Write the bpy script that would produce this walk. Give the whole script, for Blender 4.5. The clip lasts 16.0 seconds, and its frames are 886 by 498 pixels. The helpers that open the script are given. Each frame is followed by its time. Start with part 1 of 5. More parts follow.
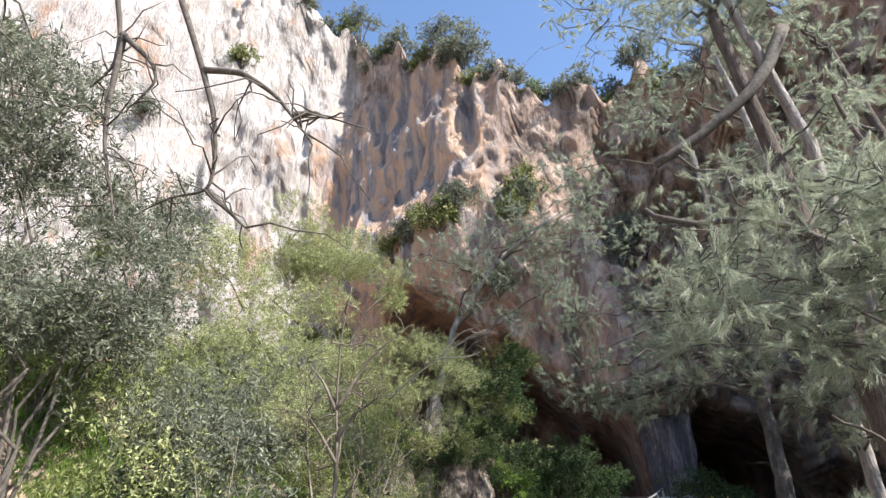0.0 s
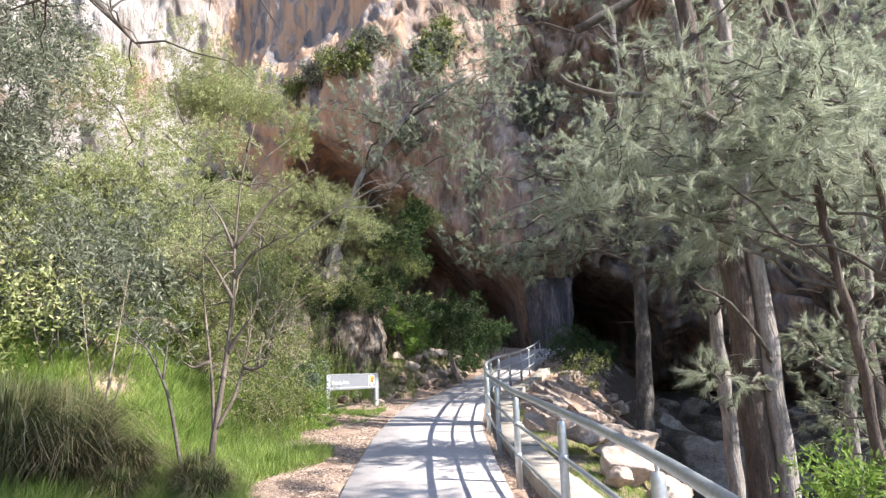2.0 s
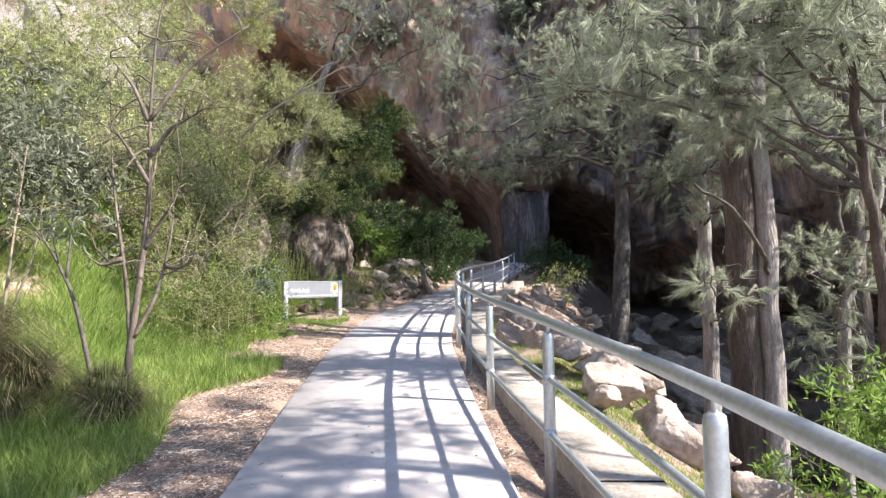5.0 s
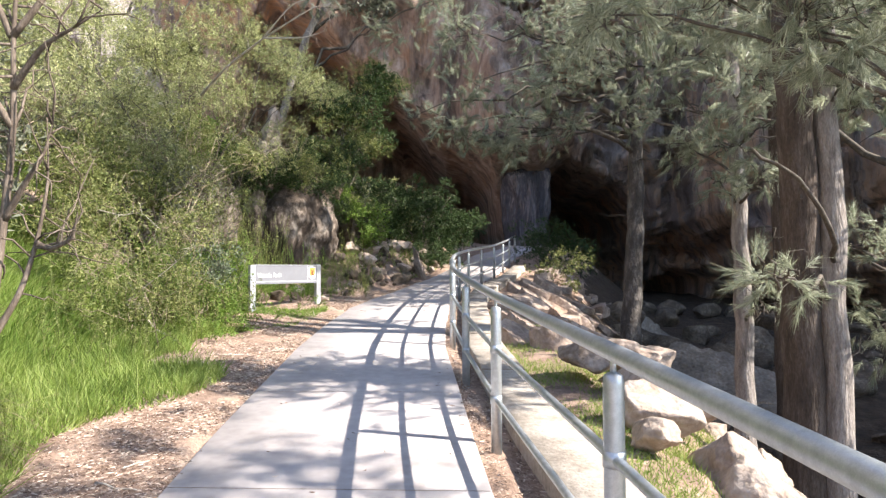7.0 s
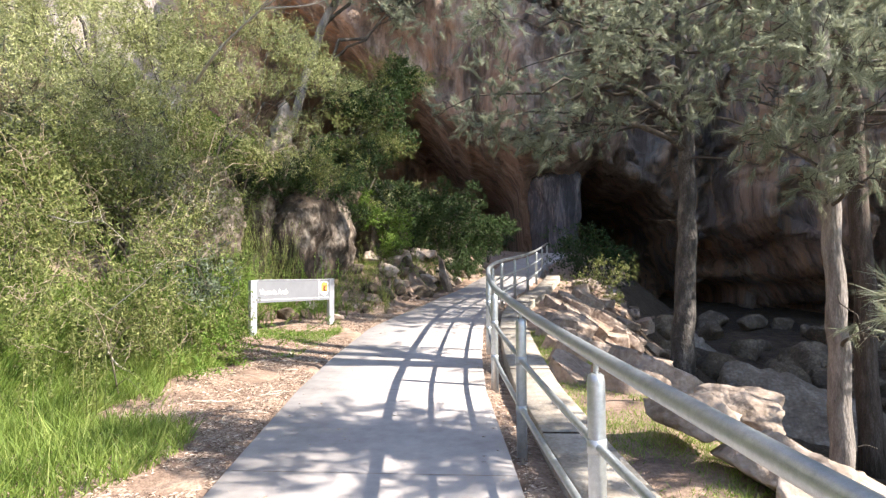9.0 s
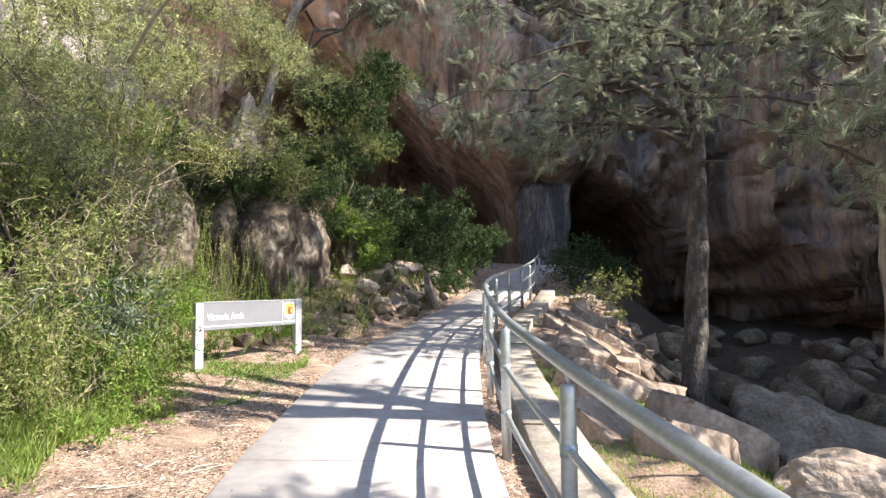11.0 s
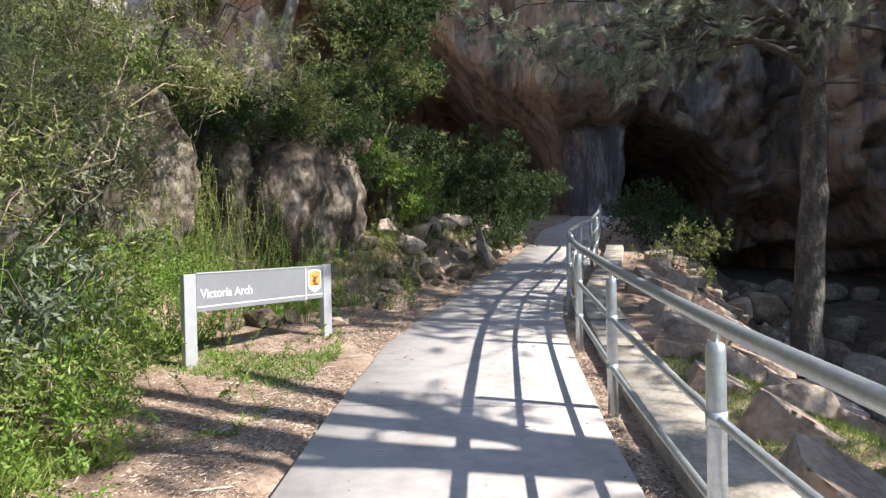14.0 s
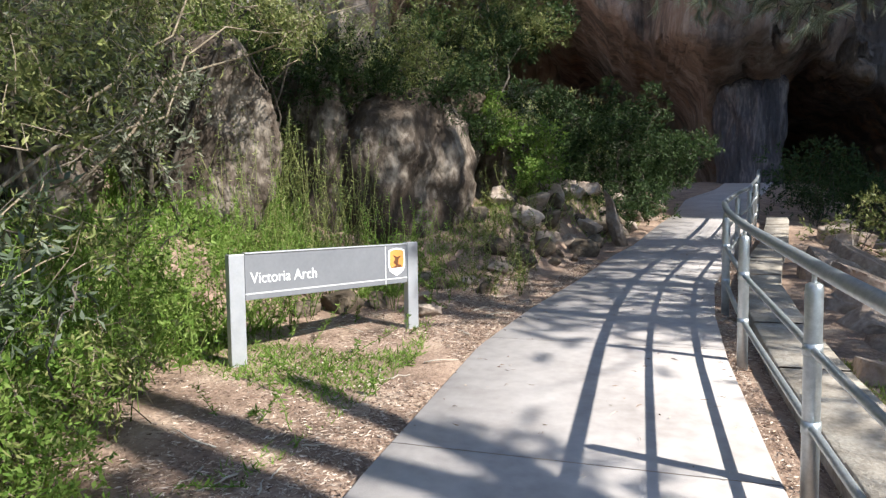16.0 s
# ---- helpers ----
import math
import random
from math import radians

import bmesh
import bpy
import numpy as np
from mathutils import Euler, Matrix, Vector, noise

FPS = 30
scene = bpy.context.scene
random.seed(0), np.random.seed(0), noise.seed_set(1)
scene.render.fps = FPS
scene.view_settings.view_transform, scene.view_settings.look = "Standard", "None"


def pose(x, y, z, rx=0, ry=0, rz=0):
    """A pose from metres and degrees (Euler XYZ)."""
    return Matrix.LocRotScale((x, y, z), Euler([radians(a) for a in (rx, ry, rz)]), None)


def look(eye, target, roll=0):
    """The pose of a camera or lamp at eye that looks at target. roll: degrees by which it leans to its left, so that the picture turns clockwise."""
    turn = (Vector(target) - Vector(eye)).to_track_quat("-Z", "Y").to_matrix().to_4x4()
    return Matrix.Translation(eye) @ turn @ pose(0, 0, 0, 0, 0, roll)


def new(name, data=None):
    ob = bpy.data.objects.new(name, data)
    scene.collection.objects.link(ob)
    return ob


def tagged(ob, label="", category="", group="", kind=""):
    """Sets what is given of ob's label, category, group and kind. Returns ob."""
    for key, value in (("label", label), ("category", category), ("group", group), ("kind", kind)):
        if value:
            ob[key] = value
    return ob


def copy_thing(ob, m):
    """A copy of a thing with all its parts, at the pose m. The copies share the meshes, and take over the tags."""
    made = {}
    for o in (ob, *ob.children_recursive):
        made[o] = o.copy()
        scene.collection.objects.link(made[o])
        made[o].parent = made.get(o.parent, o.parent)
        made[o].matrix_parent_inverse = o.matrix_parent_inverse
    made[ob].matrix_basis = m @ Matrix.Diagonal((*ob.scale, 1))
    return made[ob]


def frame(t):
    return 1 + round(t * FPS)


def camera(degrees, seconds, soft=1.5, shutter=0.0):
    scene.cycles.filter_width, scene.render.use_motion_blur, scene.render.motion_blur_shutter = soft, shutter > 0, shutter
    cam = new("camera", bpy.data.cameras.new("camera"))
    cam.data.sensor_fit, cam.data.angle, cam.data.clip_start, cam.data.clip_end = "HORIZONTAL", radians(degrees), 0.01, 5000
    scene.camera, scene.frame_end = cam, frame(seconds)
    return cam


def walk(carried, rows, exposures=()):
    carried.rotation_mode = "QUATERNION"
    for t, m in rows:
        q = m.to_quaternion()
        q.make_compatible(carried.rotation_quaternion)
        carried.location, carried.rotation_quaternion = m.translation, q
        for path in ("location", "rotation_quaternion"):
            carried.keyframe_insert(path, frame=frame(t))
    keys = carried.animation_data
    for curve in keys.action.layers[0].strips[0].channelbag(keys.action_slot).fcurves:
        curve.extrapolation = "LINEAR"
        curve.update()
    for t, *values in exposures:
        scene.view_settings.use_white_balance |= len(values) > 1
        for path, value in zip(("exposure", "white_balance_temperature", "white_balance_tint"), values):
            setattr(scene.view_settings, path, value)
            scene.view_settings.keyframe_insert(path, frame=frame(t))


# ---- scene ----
cam = camera(70.5, 16.0, soft=1.4)
METRES, EYE, TILT, LEAN, TURN = 11.4, 1.65, 0.0, 0.0, 13.2
ROWS = [
    (0.0, 0.0, 0.0, 0.0, 1.59, 24.66, 3.46),
    (0.5, 0.0013, 0.0004, -0.0022, -1.24, 21.35, 3.87),
    (1.0, 0.002, 0.001, -0.0045, -3.64, 19.59, 3.26),
    (1.5, 0.0013, 0.0019, -0.0062, -7.35, 14.97, 1.96),
    (2.0, -0.0016, 0.0032, -0.0077, -8.05, 11.27, 1.63),
    (2.5, -0.0054, 0.0047, -0.0098, -8.74, 9.0, 1.41),
    (3.0, -0.0053, 0.0093, -0.0116, -9.45, 7.59, 1.27),
    (3.5, 0.0048, 0.0287, -0.0135, -9.92, 6.99, 1.1),
    (4.0, 0.0169, 0.0532, -0.0141, -10.18, 6.01, 1.01),
    (4.5, 0.0208, 0.0862, -0.0163, -10.35, 4.73, 0.86),
    (5.0, 0.027, 0.1233, -0.0175, -10.44, 3.49, 0.72),
    (7.5, 0.073, 0.3347, -0.0088, -10.63, 1.87, 0.04),
    (8.0, 0.0753, 0.3739, -0.0046, -10.09, 1.84, 0.06),
    (8.5, 0.0788, 0.4155, 0.0006, -9.09, 2.11, 0.19),
    (9.0, 0.0797, 0.4568, 0.0019, -8.69, 2.49, 0.31),
    (11.5, 0.0988, 0.6526, 0.0156, -11.8, 3.52, 0.61),
    (12.0, 0.0991, 0.6906, 0.016, -14.74, 2.4, 0.66),
    (12.5, 0.1005, 0.7246, 0.0169, -16.61, 1.1, 0.75),
    (13.0, 0.1003, 0.7626, 0.0186, -16.7, -0.02, 0.74),
    (13.5, 0.0933, 0.8017, 0.0186, -12.66, -0.48, 0.85),
    (14.0, 0.0957, 0.8367, 0.0221, -7.08, -0.78, 1.14),
    (14.5, 0.1061, 0.8721, 0.0246, 0.63, -1.31, 1.06),
    (15.0, 0.1098, 0.907, 0.0235, 4.92, -2.11, 0.93),
    (15.5, 0.115, 0.9377, 0.025, 6.46, -3.22, 0.76),
    (16.0, 0.1281, 0.9692, 0.0267, 4.87, -3.56, 0.69),
]
walk(cam, [(t, pose(0, 0, EYE, TILT, LEAN, TURN) @ pose(METRES * x, METRES * y, METRES * z, 90 + pitch, roll, yaw)) for t, x, y, z, yaw, pitch, roll in ROWS], [(0.0, 1.34, 6200, 11), (1.0, 1.44, 6250, 11), (3.0, 1.62, 6350, 13), (5.0, 1.58, 6400, 13), (8.5, 1.66, 6750, 12), (12.0, 1.48, 6700, 10), (14.0, 1.22, 6400, 9), (16.0, 1.06, 6300, 8)])
# ---- world, sun, exposure ----
SUN = Vector((1.06, -0.25, 1.0)).normalized()
world = bpy.data.worlds.new("world")
scene.world = world
world.use_nodes = True
wn = world.node_tree.nodes
sky = wn.new("ShaderNodeTexSky")
sky.sky_type = "NISHITA"
sky.sun_disc = False
sky.dust_density, sky.ozone_density, sky.altitude = 0.6, 1.6, 500
sky.sun_elevation = math.asin(SUN.z)
sky.sun_rotation = math.atan2(SUN.x, SUN.y)
wn["Background"].inputs[1].default_value = 0.125
world.node_tree.links.new(sky.outputs[0], wn["Background"].inputs[0])
sun = new("sun", bpy.data.lights.new("sun", "SUN"))
sun.data.energy = 4.9
sun.data.angle = radians(0.53)
sun.data.color = (1.0, 0.95, 0.87)
sun.matrix_world = look(SUN * 50, (0, 0, 0))


# ---- materials ----
def material(name, colors, scale=6.0, rough=0.8, metal=0.0, bump=0.3, bump_scale=None, stretch=(1, 1, 1), island=0.0, leaf=0.0, fine=0.35, dist=0.02, spec=0.4):
    """Colours blended by noise at two scales; bump in metres by dist; leaf lets light through."""
    m = bpy.data.materials.new(name)
    m.use_nodes = True
    n, l = m.node_tree.nodes, m.node_tree.links
    p = n["Principled BSDF"]
    p.inputs["Roughness"].default_value = rough
    p.inputs["Metallic"].default_value = metal
    p.inputs["Specular IOR Level"].default_value = spec
    geo = n.new("ShaderNodeNewGeometry")
    mp = n.new("ShaderNodeMapping")
    mp.inputs["Scale"].default_value = stretch
    l.new(geo.outputs["Position"], mp.inputs[0])
    big = n.new("ShaderNodeTexNoise")
    big.inputs["Scale"].default_value = scale
    big.inputs["Detail"].default_value = 5
    big.inputs["Roughness"].default_value = 0.65
    l.new(mp.outputs[0], big.inputs["Vector"])
    small = n.new("ShaderNodeTexNoise")
    small.inputs["Scale"].default_value = scale * 9
    small.inputs["Detail"].default_value = 4
    l.new(mp.outputs[0], small.inputs["Vector"])
    mix = n.new("ShaderNodeMix")
    mix.data_type = "FLOAT"
    mix.inputs[0].default_value = fine
    l.new(big.outputs[0], mix.inputs[2])
    l.new(small.outputs[0], mix.inputs[3])
    fac = mix.outputs[0]
    if island:
        im = n.new("ShaderNodeMix")
        im.data_type = "FLOAT"
        im.inputs[0].default_value = island
        l.new(fac, im.inputs[2])
        l.new(geo.outputs["Random Per Island"], im.inputs[3])
        fac = im.outputs[0]
    ramp = n.new("ShaderNodeValToRGB")
    els = ramp.color_ramp.elements
    lo, hi = (0.3, 0.7) if not island else (0.22, 0.78)
    for i, c in enumerate(colors):
        pos = lo + (hi - lo) * i / max(1, len(colors) - 1)
        e = els[i] if i < 2 else els.new(pos)
        e.position = pos
        e.color = (*c, 1)
    l.new(fac, ramp.inputs[0])
    l.new(ramp.outputs[0], p.inputs["Base Color"])
    if bump:
        b = n.new("ShaderNodeBump")
        b.inputs["Strength"].default_value = bump
        b.inputs["Distance"].default_value = dist
        src = small
        if bump_scale:
            src = n.new("ShaderNodeTexNoise")
            src.inputs["Scale"].default_value = bump_scale
            src.inputs["Detail"].default_value = 6
            l.new(mp.outputs[0], src.inputs["Vector"])
        l.new(src.outputs[0], b.inputs["Height"])
        l.new(b.outputs[0], p.inputs["Normal"])
    if leaf:
        tr = n.new("ShaderNodeBsdfTranslucent")
        l.new(ramp.outputs[0], tr.inputs[0])
        ms = n.new("ShaderNodeMixShader")
        ms.inputs[0].default_value = leaf
        l.new(p.outputs[0], ms.inputs[1])
        l.new(tr.outputs[0], ms.inputs[2])
        l.new(ms.outputs[0], n["Material Output"].inputs[0])
    return m


CONCRETE = material("concrete", [(0.29, 0.257, 0.241), (0.40, 0.362, 0.345), (0.50, 0.46, 0.438)], 1.1, 0.85, bump=0.35, bump_scale=90, dist=0.004)
KERB = material("old_concrete", [(0.16, 0.13, 0.10), (0.34, 0.297, 0.248), (0.50, 0.455, 0.395)], 3.0, 0.9, bump=0.6, bump_scale=40, dist=0.012)
SOIL = material("soil_and_litter", [(0.095, 0.060, 0.043), (0.27, 0.185, 0.137), (0.46, 0.35, 0.265)], 2.5, 0.95, bump=0.8, bump_scale=35, dist=0.03)
STEEL = material("galvanised_steel", [(0.38, 0.41, 0.43), (0.50, 0.53, 0.55), (0.62, 0.65, 0.67)], 30.0, 0.42, metal=0.75, bump=0.08, dist=0.002)
ALU = material("brushed_aluminium", [(0.42, 0.43, 0.46), (0.52, 0.53, 0.56)], 8.0, 0.45, metal=0.5, bump=0.03, dist=0.001)
PANEL = material("grey_sign_enamel", [(0.155, 0.16, 0.177), (0.20, 0.205, 0.222)], 4.0, 0.5, bump=0.0)
WHITE = material("white_vinyl", [(0.8, 0.8, 0.8), (0.85, 0.85, 0.85)], 5.0, 0.5, bump=0.0)
ORANGE = material("orange_vinyl", [(0.66, 0.25, 0.05), (0.74, 0.33, 0.10)], 20.0, 0.5, bump=0.0)
BROWN = material("dark_brown_vinyl", [(0.10, 0.04, 0.02), (0.16, 0.07, 0.03)], 20.0, 0.5, bump=0.0)
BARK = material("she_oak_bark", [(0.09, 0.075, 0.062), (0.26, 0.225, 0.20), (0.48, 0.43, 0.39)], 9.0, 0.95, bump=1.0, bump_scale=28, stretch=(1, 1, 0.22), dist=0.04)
# the same she-oak bark with shade put into its tones
SHADEBARK = material("shaded_she_oak_bark", [(0.032, 0.024, 0.018), (0.092, 0.068, 0.053), (0.19, 0.155, 0.13)], 9.0, 0.95, bump=1.0, bump_scale=28, stretch=(1, 1, 0.22), dist=0.04)
TWIG = material("grey_twig_bark", [(0.035, 0.028, 0.022), (0.09, 0.075, 0.06), (0.19, 0.165, 0.14)], 12.0, 0.9, bump=0.5, dist=0.01)
DEAD = material("bleached_dead_wood", [(0.30, 0.26, 0.21), (0.46, 0.41, 0.34), (0.58, 0.53, 0.46)], 9.0, 0.85, bump=0.4, dist=0.01)
NEEDLE = material("she_oak_needles", [(0.15, 0.172, 0.108), (0.33, 0.36, 0.252), (0.60, 0.63, 0.49)], 0.8, 0.40, bump=0, island=0.45, leaf=0.6, spec=0.6)
OLIVE = material("olive_shrub_leaves", [(0.062, 0.085, 0.025), (0.16, 0.19, 0.055), (0.345, 0.35, 0.14)], 0.7, 0.55, bump=0, island=0.5, leaf=0.34, spec=0.25)
PALE = material("pale_feathery_leaves", [(0.14, 0.165, 0.06), (0.32, 0.345, 0.14), (0.56, 0.56, 0.30)], 0.7, 0.55, bump=0, island=0.5, leaf=0.36, spec=0.25)
# leaf green darkened to stand in for the shade over these shrubs
SHADEGREEN = material("shade_green_leaves", [(0.018, 0.038, 0.012), (0.042, 0.074, 0.023), (0.085, 0.125, 0.042)], 0.7, 0.6, bump=0, island=0.5, leaf=0.35, spec=0.25)
BRIGHT = material("bright_green_leaves", [(0.08, 0.15, 0.022), (0.16, 0.26, 0.045), (0.30, 0.39, 0.11)], 1.0, 0.6, bump=0, island=0.45, leaf=0.45, spec=0.25)
GREYLEAF = material("grey_green_leaves", [(0.085, 0.10, 0.066), (0.17, 0.185, 0.127), (0.31, 0.315, 0.235)], 0.7, 0.6, bump=0, island=0.5, leaf=0.4, spec=0.25)
GLOSSY = material("glossy_grey_green_leaves", [(0.05, 0.07, 0.04), (0.11, 0.14, 0.085), (0.20, 0.23, 0.16)], 2.0, 0.48, bump=0, island=0.5, leaf=0.3, spec=0.35)
GRASS = material("fresh_grass", [(0.065, 0.115, 0.022), (0.215, 0.305, 0.06), (0.50, 0.53, 0.20)], 1.0, 0.6, bump=0, island=0.3, leaf=0.45, fine=0.2)
STRAW = material("dry_straw", [(0.06, 0.043, 0.02), (0.14, 0.105, 0.055), (0.36, 0.29, 0.17)], 3.0, 0.8, bump=0, island=0.6, leaf=0.2)
SEDGE = material("dark_sedge_blades", [(0.03, 0.045, 0.013), (0.085, 0.112, 0.035), (0.23, 0.24, 0.10)], 2.0, 0.55, bump=0, island=0.6, leaf=0.25)
LITTER = material("leaf_litter", [(0.13, 0.078, 0.056), (0.37, 0.27, 0.205), (0.66, 0.55, 0.45)], 3.0, 0.85, bump=0, island=0.75)
ROCK = material("pale_limestone_boulder", [(0.13, 0.09, 0.06), (0.33, 0.26, 0.21), (0.52, 0.45, 0.39)], 1.6, 0.9, bump=0.7, bump_scale=9, dist=0.08)
# darker copy of the limestone; the shade on these rocks is in its tones
DARKROCK = material("shade_dark_limestone", [(0.036, 0.026, 0.017), (0.105, 0.078, 0.054), (0.27, 0.215, 0.16)], 1.3, 0.9, bump=0.8, bump_scale=8, dist=0.08)
BANKROCK = material("brown_bank_limestone", [(0.12, 0.082, 0.061), (0.30, 0.23, 0.185), (0.50, 0.42, 0.36)], 1.8, 0.9, bump=0.8, bump_scale=11, dist=0.05)
GREYROCK = material("grey_water_worn_limestone", [(0.075, 0.058, 0.045), (0.195, 0.16, 0.127), (0.39, 0.335, 0.275)], 1.2, 0.85, bump=0.8, bump_scale=6, dist=0.14)
SAPBARK = material("brown_sapling_bark", [(0.05, 0.038, 0.027), (0.13, 0.10, 0.076), (0.27, 0.225, 0.18)], 10.0, 0.9, bump=0.6, dist=0.015, stretch=(1, 1, 0.3))
DRYTWIG = material("dry_straw_twig", [(0.10, 0.075, 0.05), (0.25, 0.20, 0.14), (0.44, 0.37, 0.27)], 9.0, 0.9, bump=0.4, dist=0.01)
MOTTLED = material("mottled_she_oak_bark", [(0.028, 0.025, 0.022), (0.078, 0.068, 0.061), (0.25, 0.225, 0.20)], 5.0, 0.95, bump=1.0, bump_scale=16, stretch=(1, 1, 0.45), dist=0.06)
# mottled limestone; shade painted into the dark tone, sun dapples into the pale
DAPPLED = material("shade_dappled_limestone", [(0.03, 0.021, 0.015), (0.088, 0.066, 0.050), (0.44, 0.375, 0.31)], 1.1, 0.9, bump=0.7, bump_scale=5, stretch=(1.2, 1.2, 0.8), dist=0.12)
FLOW = material("blue_grey_flowstone", [(0.022, 0.019, 0.021), (0.082, 0.072, 0.077), (0.31, 0.26, 0.245)], 0.7, 0.85, bump=1.0, bump_scale=2.0, stretch=(1.6, 1.6, 0.25), dist=0.5)
# creek gravel kept very dark, carrying the gully's shade in its colour
GRAVEL = material("shade_dark_gravel", [(0.020, 0.012, 0.007), (0.06, 0.040, 0.025), (0.14, 0.098, 0.064)], 2.2, 0.85, bump=1.0, bump_scale=9, dist=0.15)
WATER = material("dark_still_water", [(0.010, 0.009, 0.007), (0.02, 0.018, 0.014)], 1.0, 0.16, bump=0.12, bump_scale=3)


def cliff_material():
    m = bpy.data.materials.new("streaked_limestone_cliff")
    m.use_nodes = True
    n, l = m.node_tree.nodes, m.node_tree.links
    p = n["Principled BSDF"]
    p.inputs["Roughness"].default_value = 0.92
    geo = n.new("ShaderNodeNewGeometry")

    def noise_at(scale, stretch, detail=6, rough=0.6):
        mp = n.new("ShaderNodeMapping")
        mp.inputs["Scale"].default_value = stretch
        mp.inputs["Rotation"].default_value = (0, 0.12, 0)
        l.new(geo.outputs["Position"], mp.inputs[0])
        t = n.new("ShaderNodeTexNoise")
        t.inputs["Scale"].default_value = scale
        t.inputs["Detail"].default_value = detail
        t.inputs["Roughness"].default_value = rough
        l.new(mp.outputs[0], t.inputs["Vector"])
        return t.outputs[0]

    def ramp(fac, stops):
        r = n.new("ShaderNodeValToRGB")
        e = r.color_ramp.elements
        for i, (pos, c) in enumerate(stops):
            k = e[i] if i < 2 else e.new(pos)
            k.position, k.color = pos, (*c, 1)
        l.new(fac, r.inputs[0])
        return r.outputs[0]

    def mix(fac, a, b):
        x = n.new("ShaderNodeMix")
        x.data_type = "RGBA"
        l.new(fac, x.inputs[0])
        l.new(a, x.inputs[6])
        l.new(b, x.inputs[7])
        return x.outputs[2]

    base = ramp(noise_at(0.6, (1, 1, 0.7), 9, 0.72), [(0.3, (0.23, 0.138, 0.096)), (0.5, (0.41, 0.285, 0.212)), (0.7, (0.64, 0.535, 0.45))])
    rust = ramp(noise_at(0.9, (1, 1, 0.3)), [(0.3, (0.29, 0.15, 0.085)), (0.7, (0.50, 0.31, 0.19))])
    dark = ramp(noise_at(1.5, (1, 1, 0.4)), [(0.3, (0.05, 0.035, 0.026)), (0.7, (0.17, 0.125, 0.095))])
    # rust runs below the rim of the recess, and in a few lesser streaks elsewhere
    sep = n.new("ShaderNodeSeparateXYZ")
    l.new(geo.outputs["Position"], sep.inputs[0])

    def band(out, a, b, c, d):
        r = n.new("ShaderNodeFloatCurve")
        mr = n.new("ShaderNodeMapRange")
        mr.inputs["From Min"].default_value, mr.inputs["From Max"].default_value = a, d
        l.new(out, mr.inputs[0])
        pts = r.mapping.curves[0].points
        pts[0].location, pts[1].location = (0, 0), (1, 0)
        pts.new((b - a) / (d - a), 1)
        pts.new((c - a) / (d - a), 1)
        r.mapping.update()
        l.new(mr.outputs[0], r.inputs[1])
        return r.outputs[0]

    def calc(op, a, b):
        x = n.new("ShaderNodeMath")
        x.operation = op
        for k, q in enumerate((a, b)):
            if isinstance(q, float):
                x.inputs[k].default_value = q
            else:
                l.new(q, x.inputs[k])
        return x.outputs[0]

    zone = calc("MULTIPLY", band(sep.outputs[0], -29.0, -25.5, -13.0, -5.0), band(sep.outputs[2], 20.0, 28.0, 42.0, 54.0))
    zone2 = calc("MULTIPLY", band(sep.outputs[0], 8.0, 13.0, 24.0, 36.0), band(sep.outputs[2], -2.0, 4.0, 20.0, 34.0))
    rust_in = calc("ADD", noise_at(0.22, (1, 1, 0.4), 7, 0.65), calc("ADD", calc("MULTIPLY", zone, 0.17), calc("MULTIPLY", zone2, 0.075)))
    rust_mask = ramp(rust_in, [(0.56, (0, 0, 0)), (0.68, (1, 1, 1))])
    # fine dark seepage streaks down the face
    streak_mask = ramp(noise_at(1.1, (1, 1, 0.10), 7, 0.7), [(0.52, (0, 0, 0)), (0.63, (0.75, 0.75, 0.75))])
    dark_mask = ramp(noise_at(0.40, (1, 1, 0.22), 8, 0.7), [(0.485, (0, 0, 0)), (0.62, (0.9, 0.9, 0.9))])
    # paler stone on the high crag, its sunlit whiteness put into the colour
    white = band(sep.outputs[0], -92.0, -70.0, -29.0, -25.0)
    stone = ramp(noise_at(0.5, (1, 1, 0.5), 9, 0.7), [(0.3, (0.33, 0.275, 0.235)), (0.5, (0.47, 0.42, 0.38)), (0.7, (0.60, 0.565, 0.535))])
    base = mix(white, base, stone)
    clean = calc("SUBTRACT", 1.0, calc("MULTIPLY", white, 0.6))
    dark_mask, streak_mask = calc("MULTIPLY", dark_mask, clean), calc("MULTIPLY", streak_mask, clean)
    # hanging curtains of orange and blue-grey stone in the recess and over the caves
    curtain = ramp(noise_at(0.62, (1, 1, 0.07), 6, 0.62), [(0.40, (0.17, 0.155, 0.165)), (0.48, (0.34, 0.29, 0.265)), (0.55, (0.58, 0.37, 0.235)), (0.66, (0.46, 0.335, 0.26))])
    curtain_mask = calc("MINIMUM", calc("ADD", calc("MULTIPLY", zone, 0.95), calc("MULTIPLY", zone2, 0.55)), 1.0)
    dark_mask, streak_mask = calc("MULTIPLY", dark_mask, calc("SUBTRACT", 1.0, zone)), calc("MULTIPLY", streak_mask, calc("SUBTRACT", 1.0, zone))
    face = mix(curtain_mask, mix(rust_mask, base, rust), curtain)
    l.new(mix(streak_mask, mix(dark_mask, face, dark), dark), p.inputs["Base Color"])
    b = n.new("ShaderNodeBump")
    b.inputs["Strength"].default_value = 1.0
    b.inputs["Distance"].default_value = 1.1
    l.new(noise_at(0.9, (1, 1, 0.35), 9, 0.68), b.inputs["Height"])
    l.new(b.outputs[0], p.inputs["Normal"])
    return m


CLIFF = cliff_material()


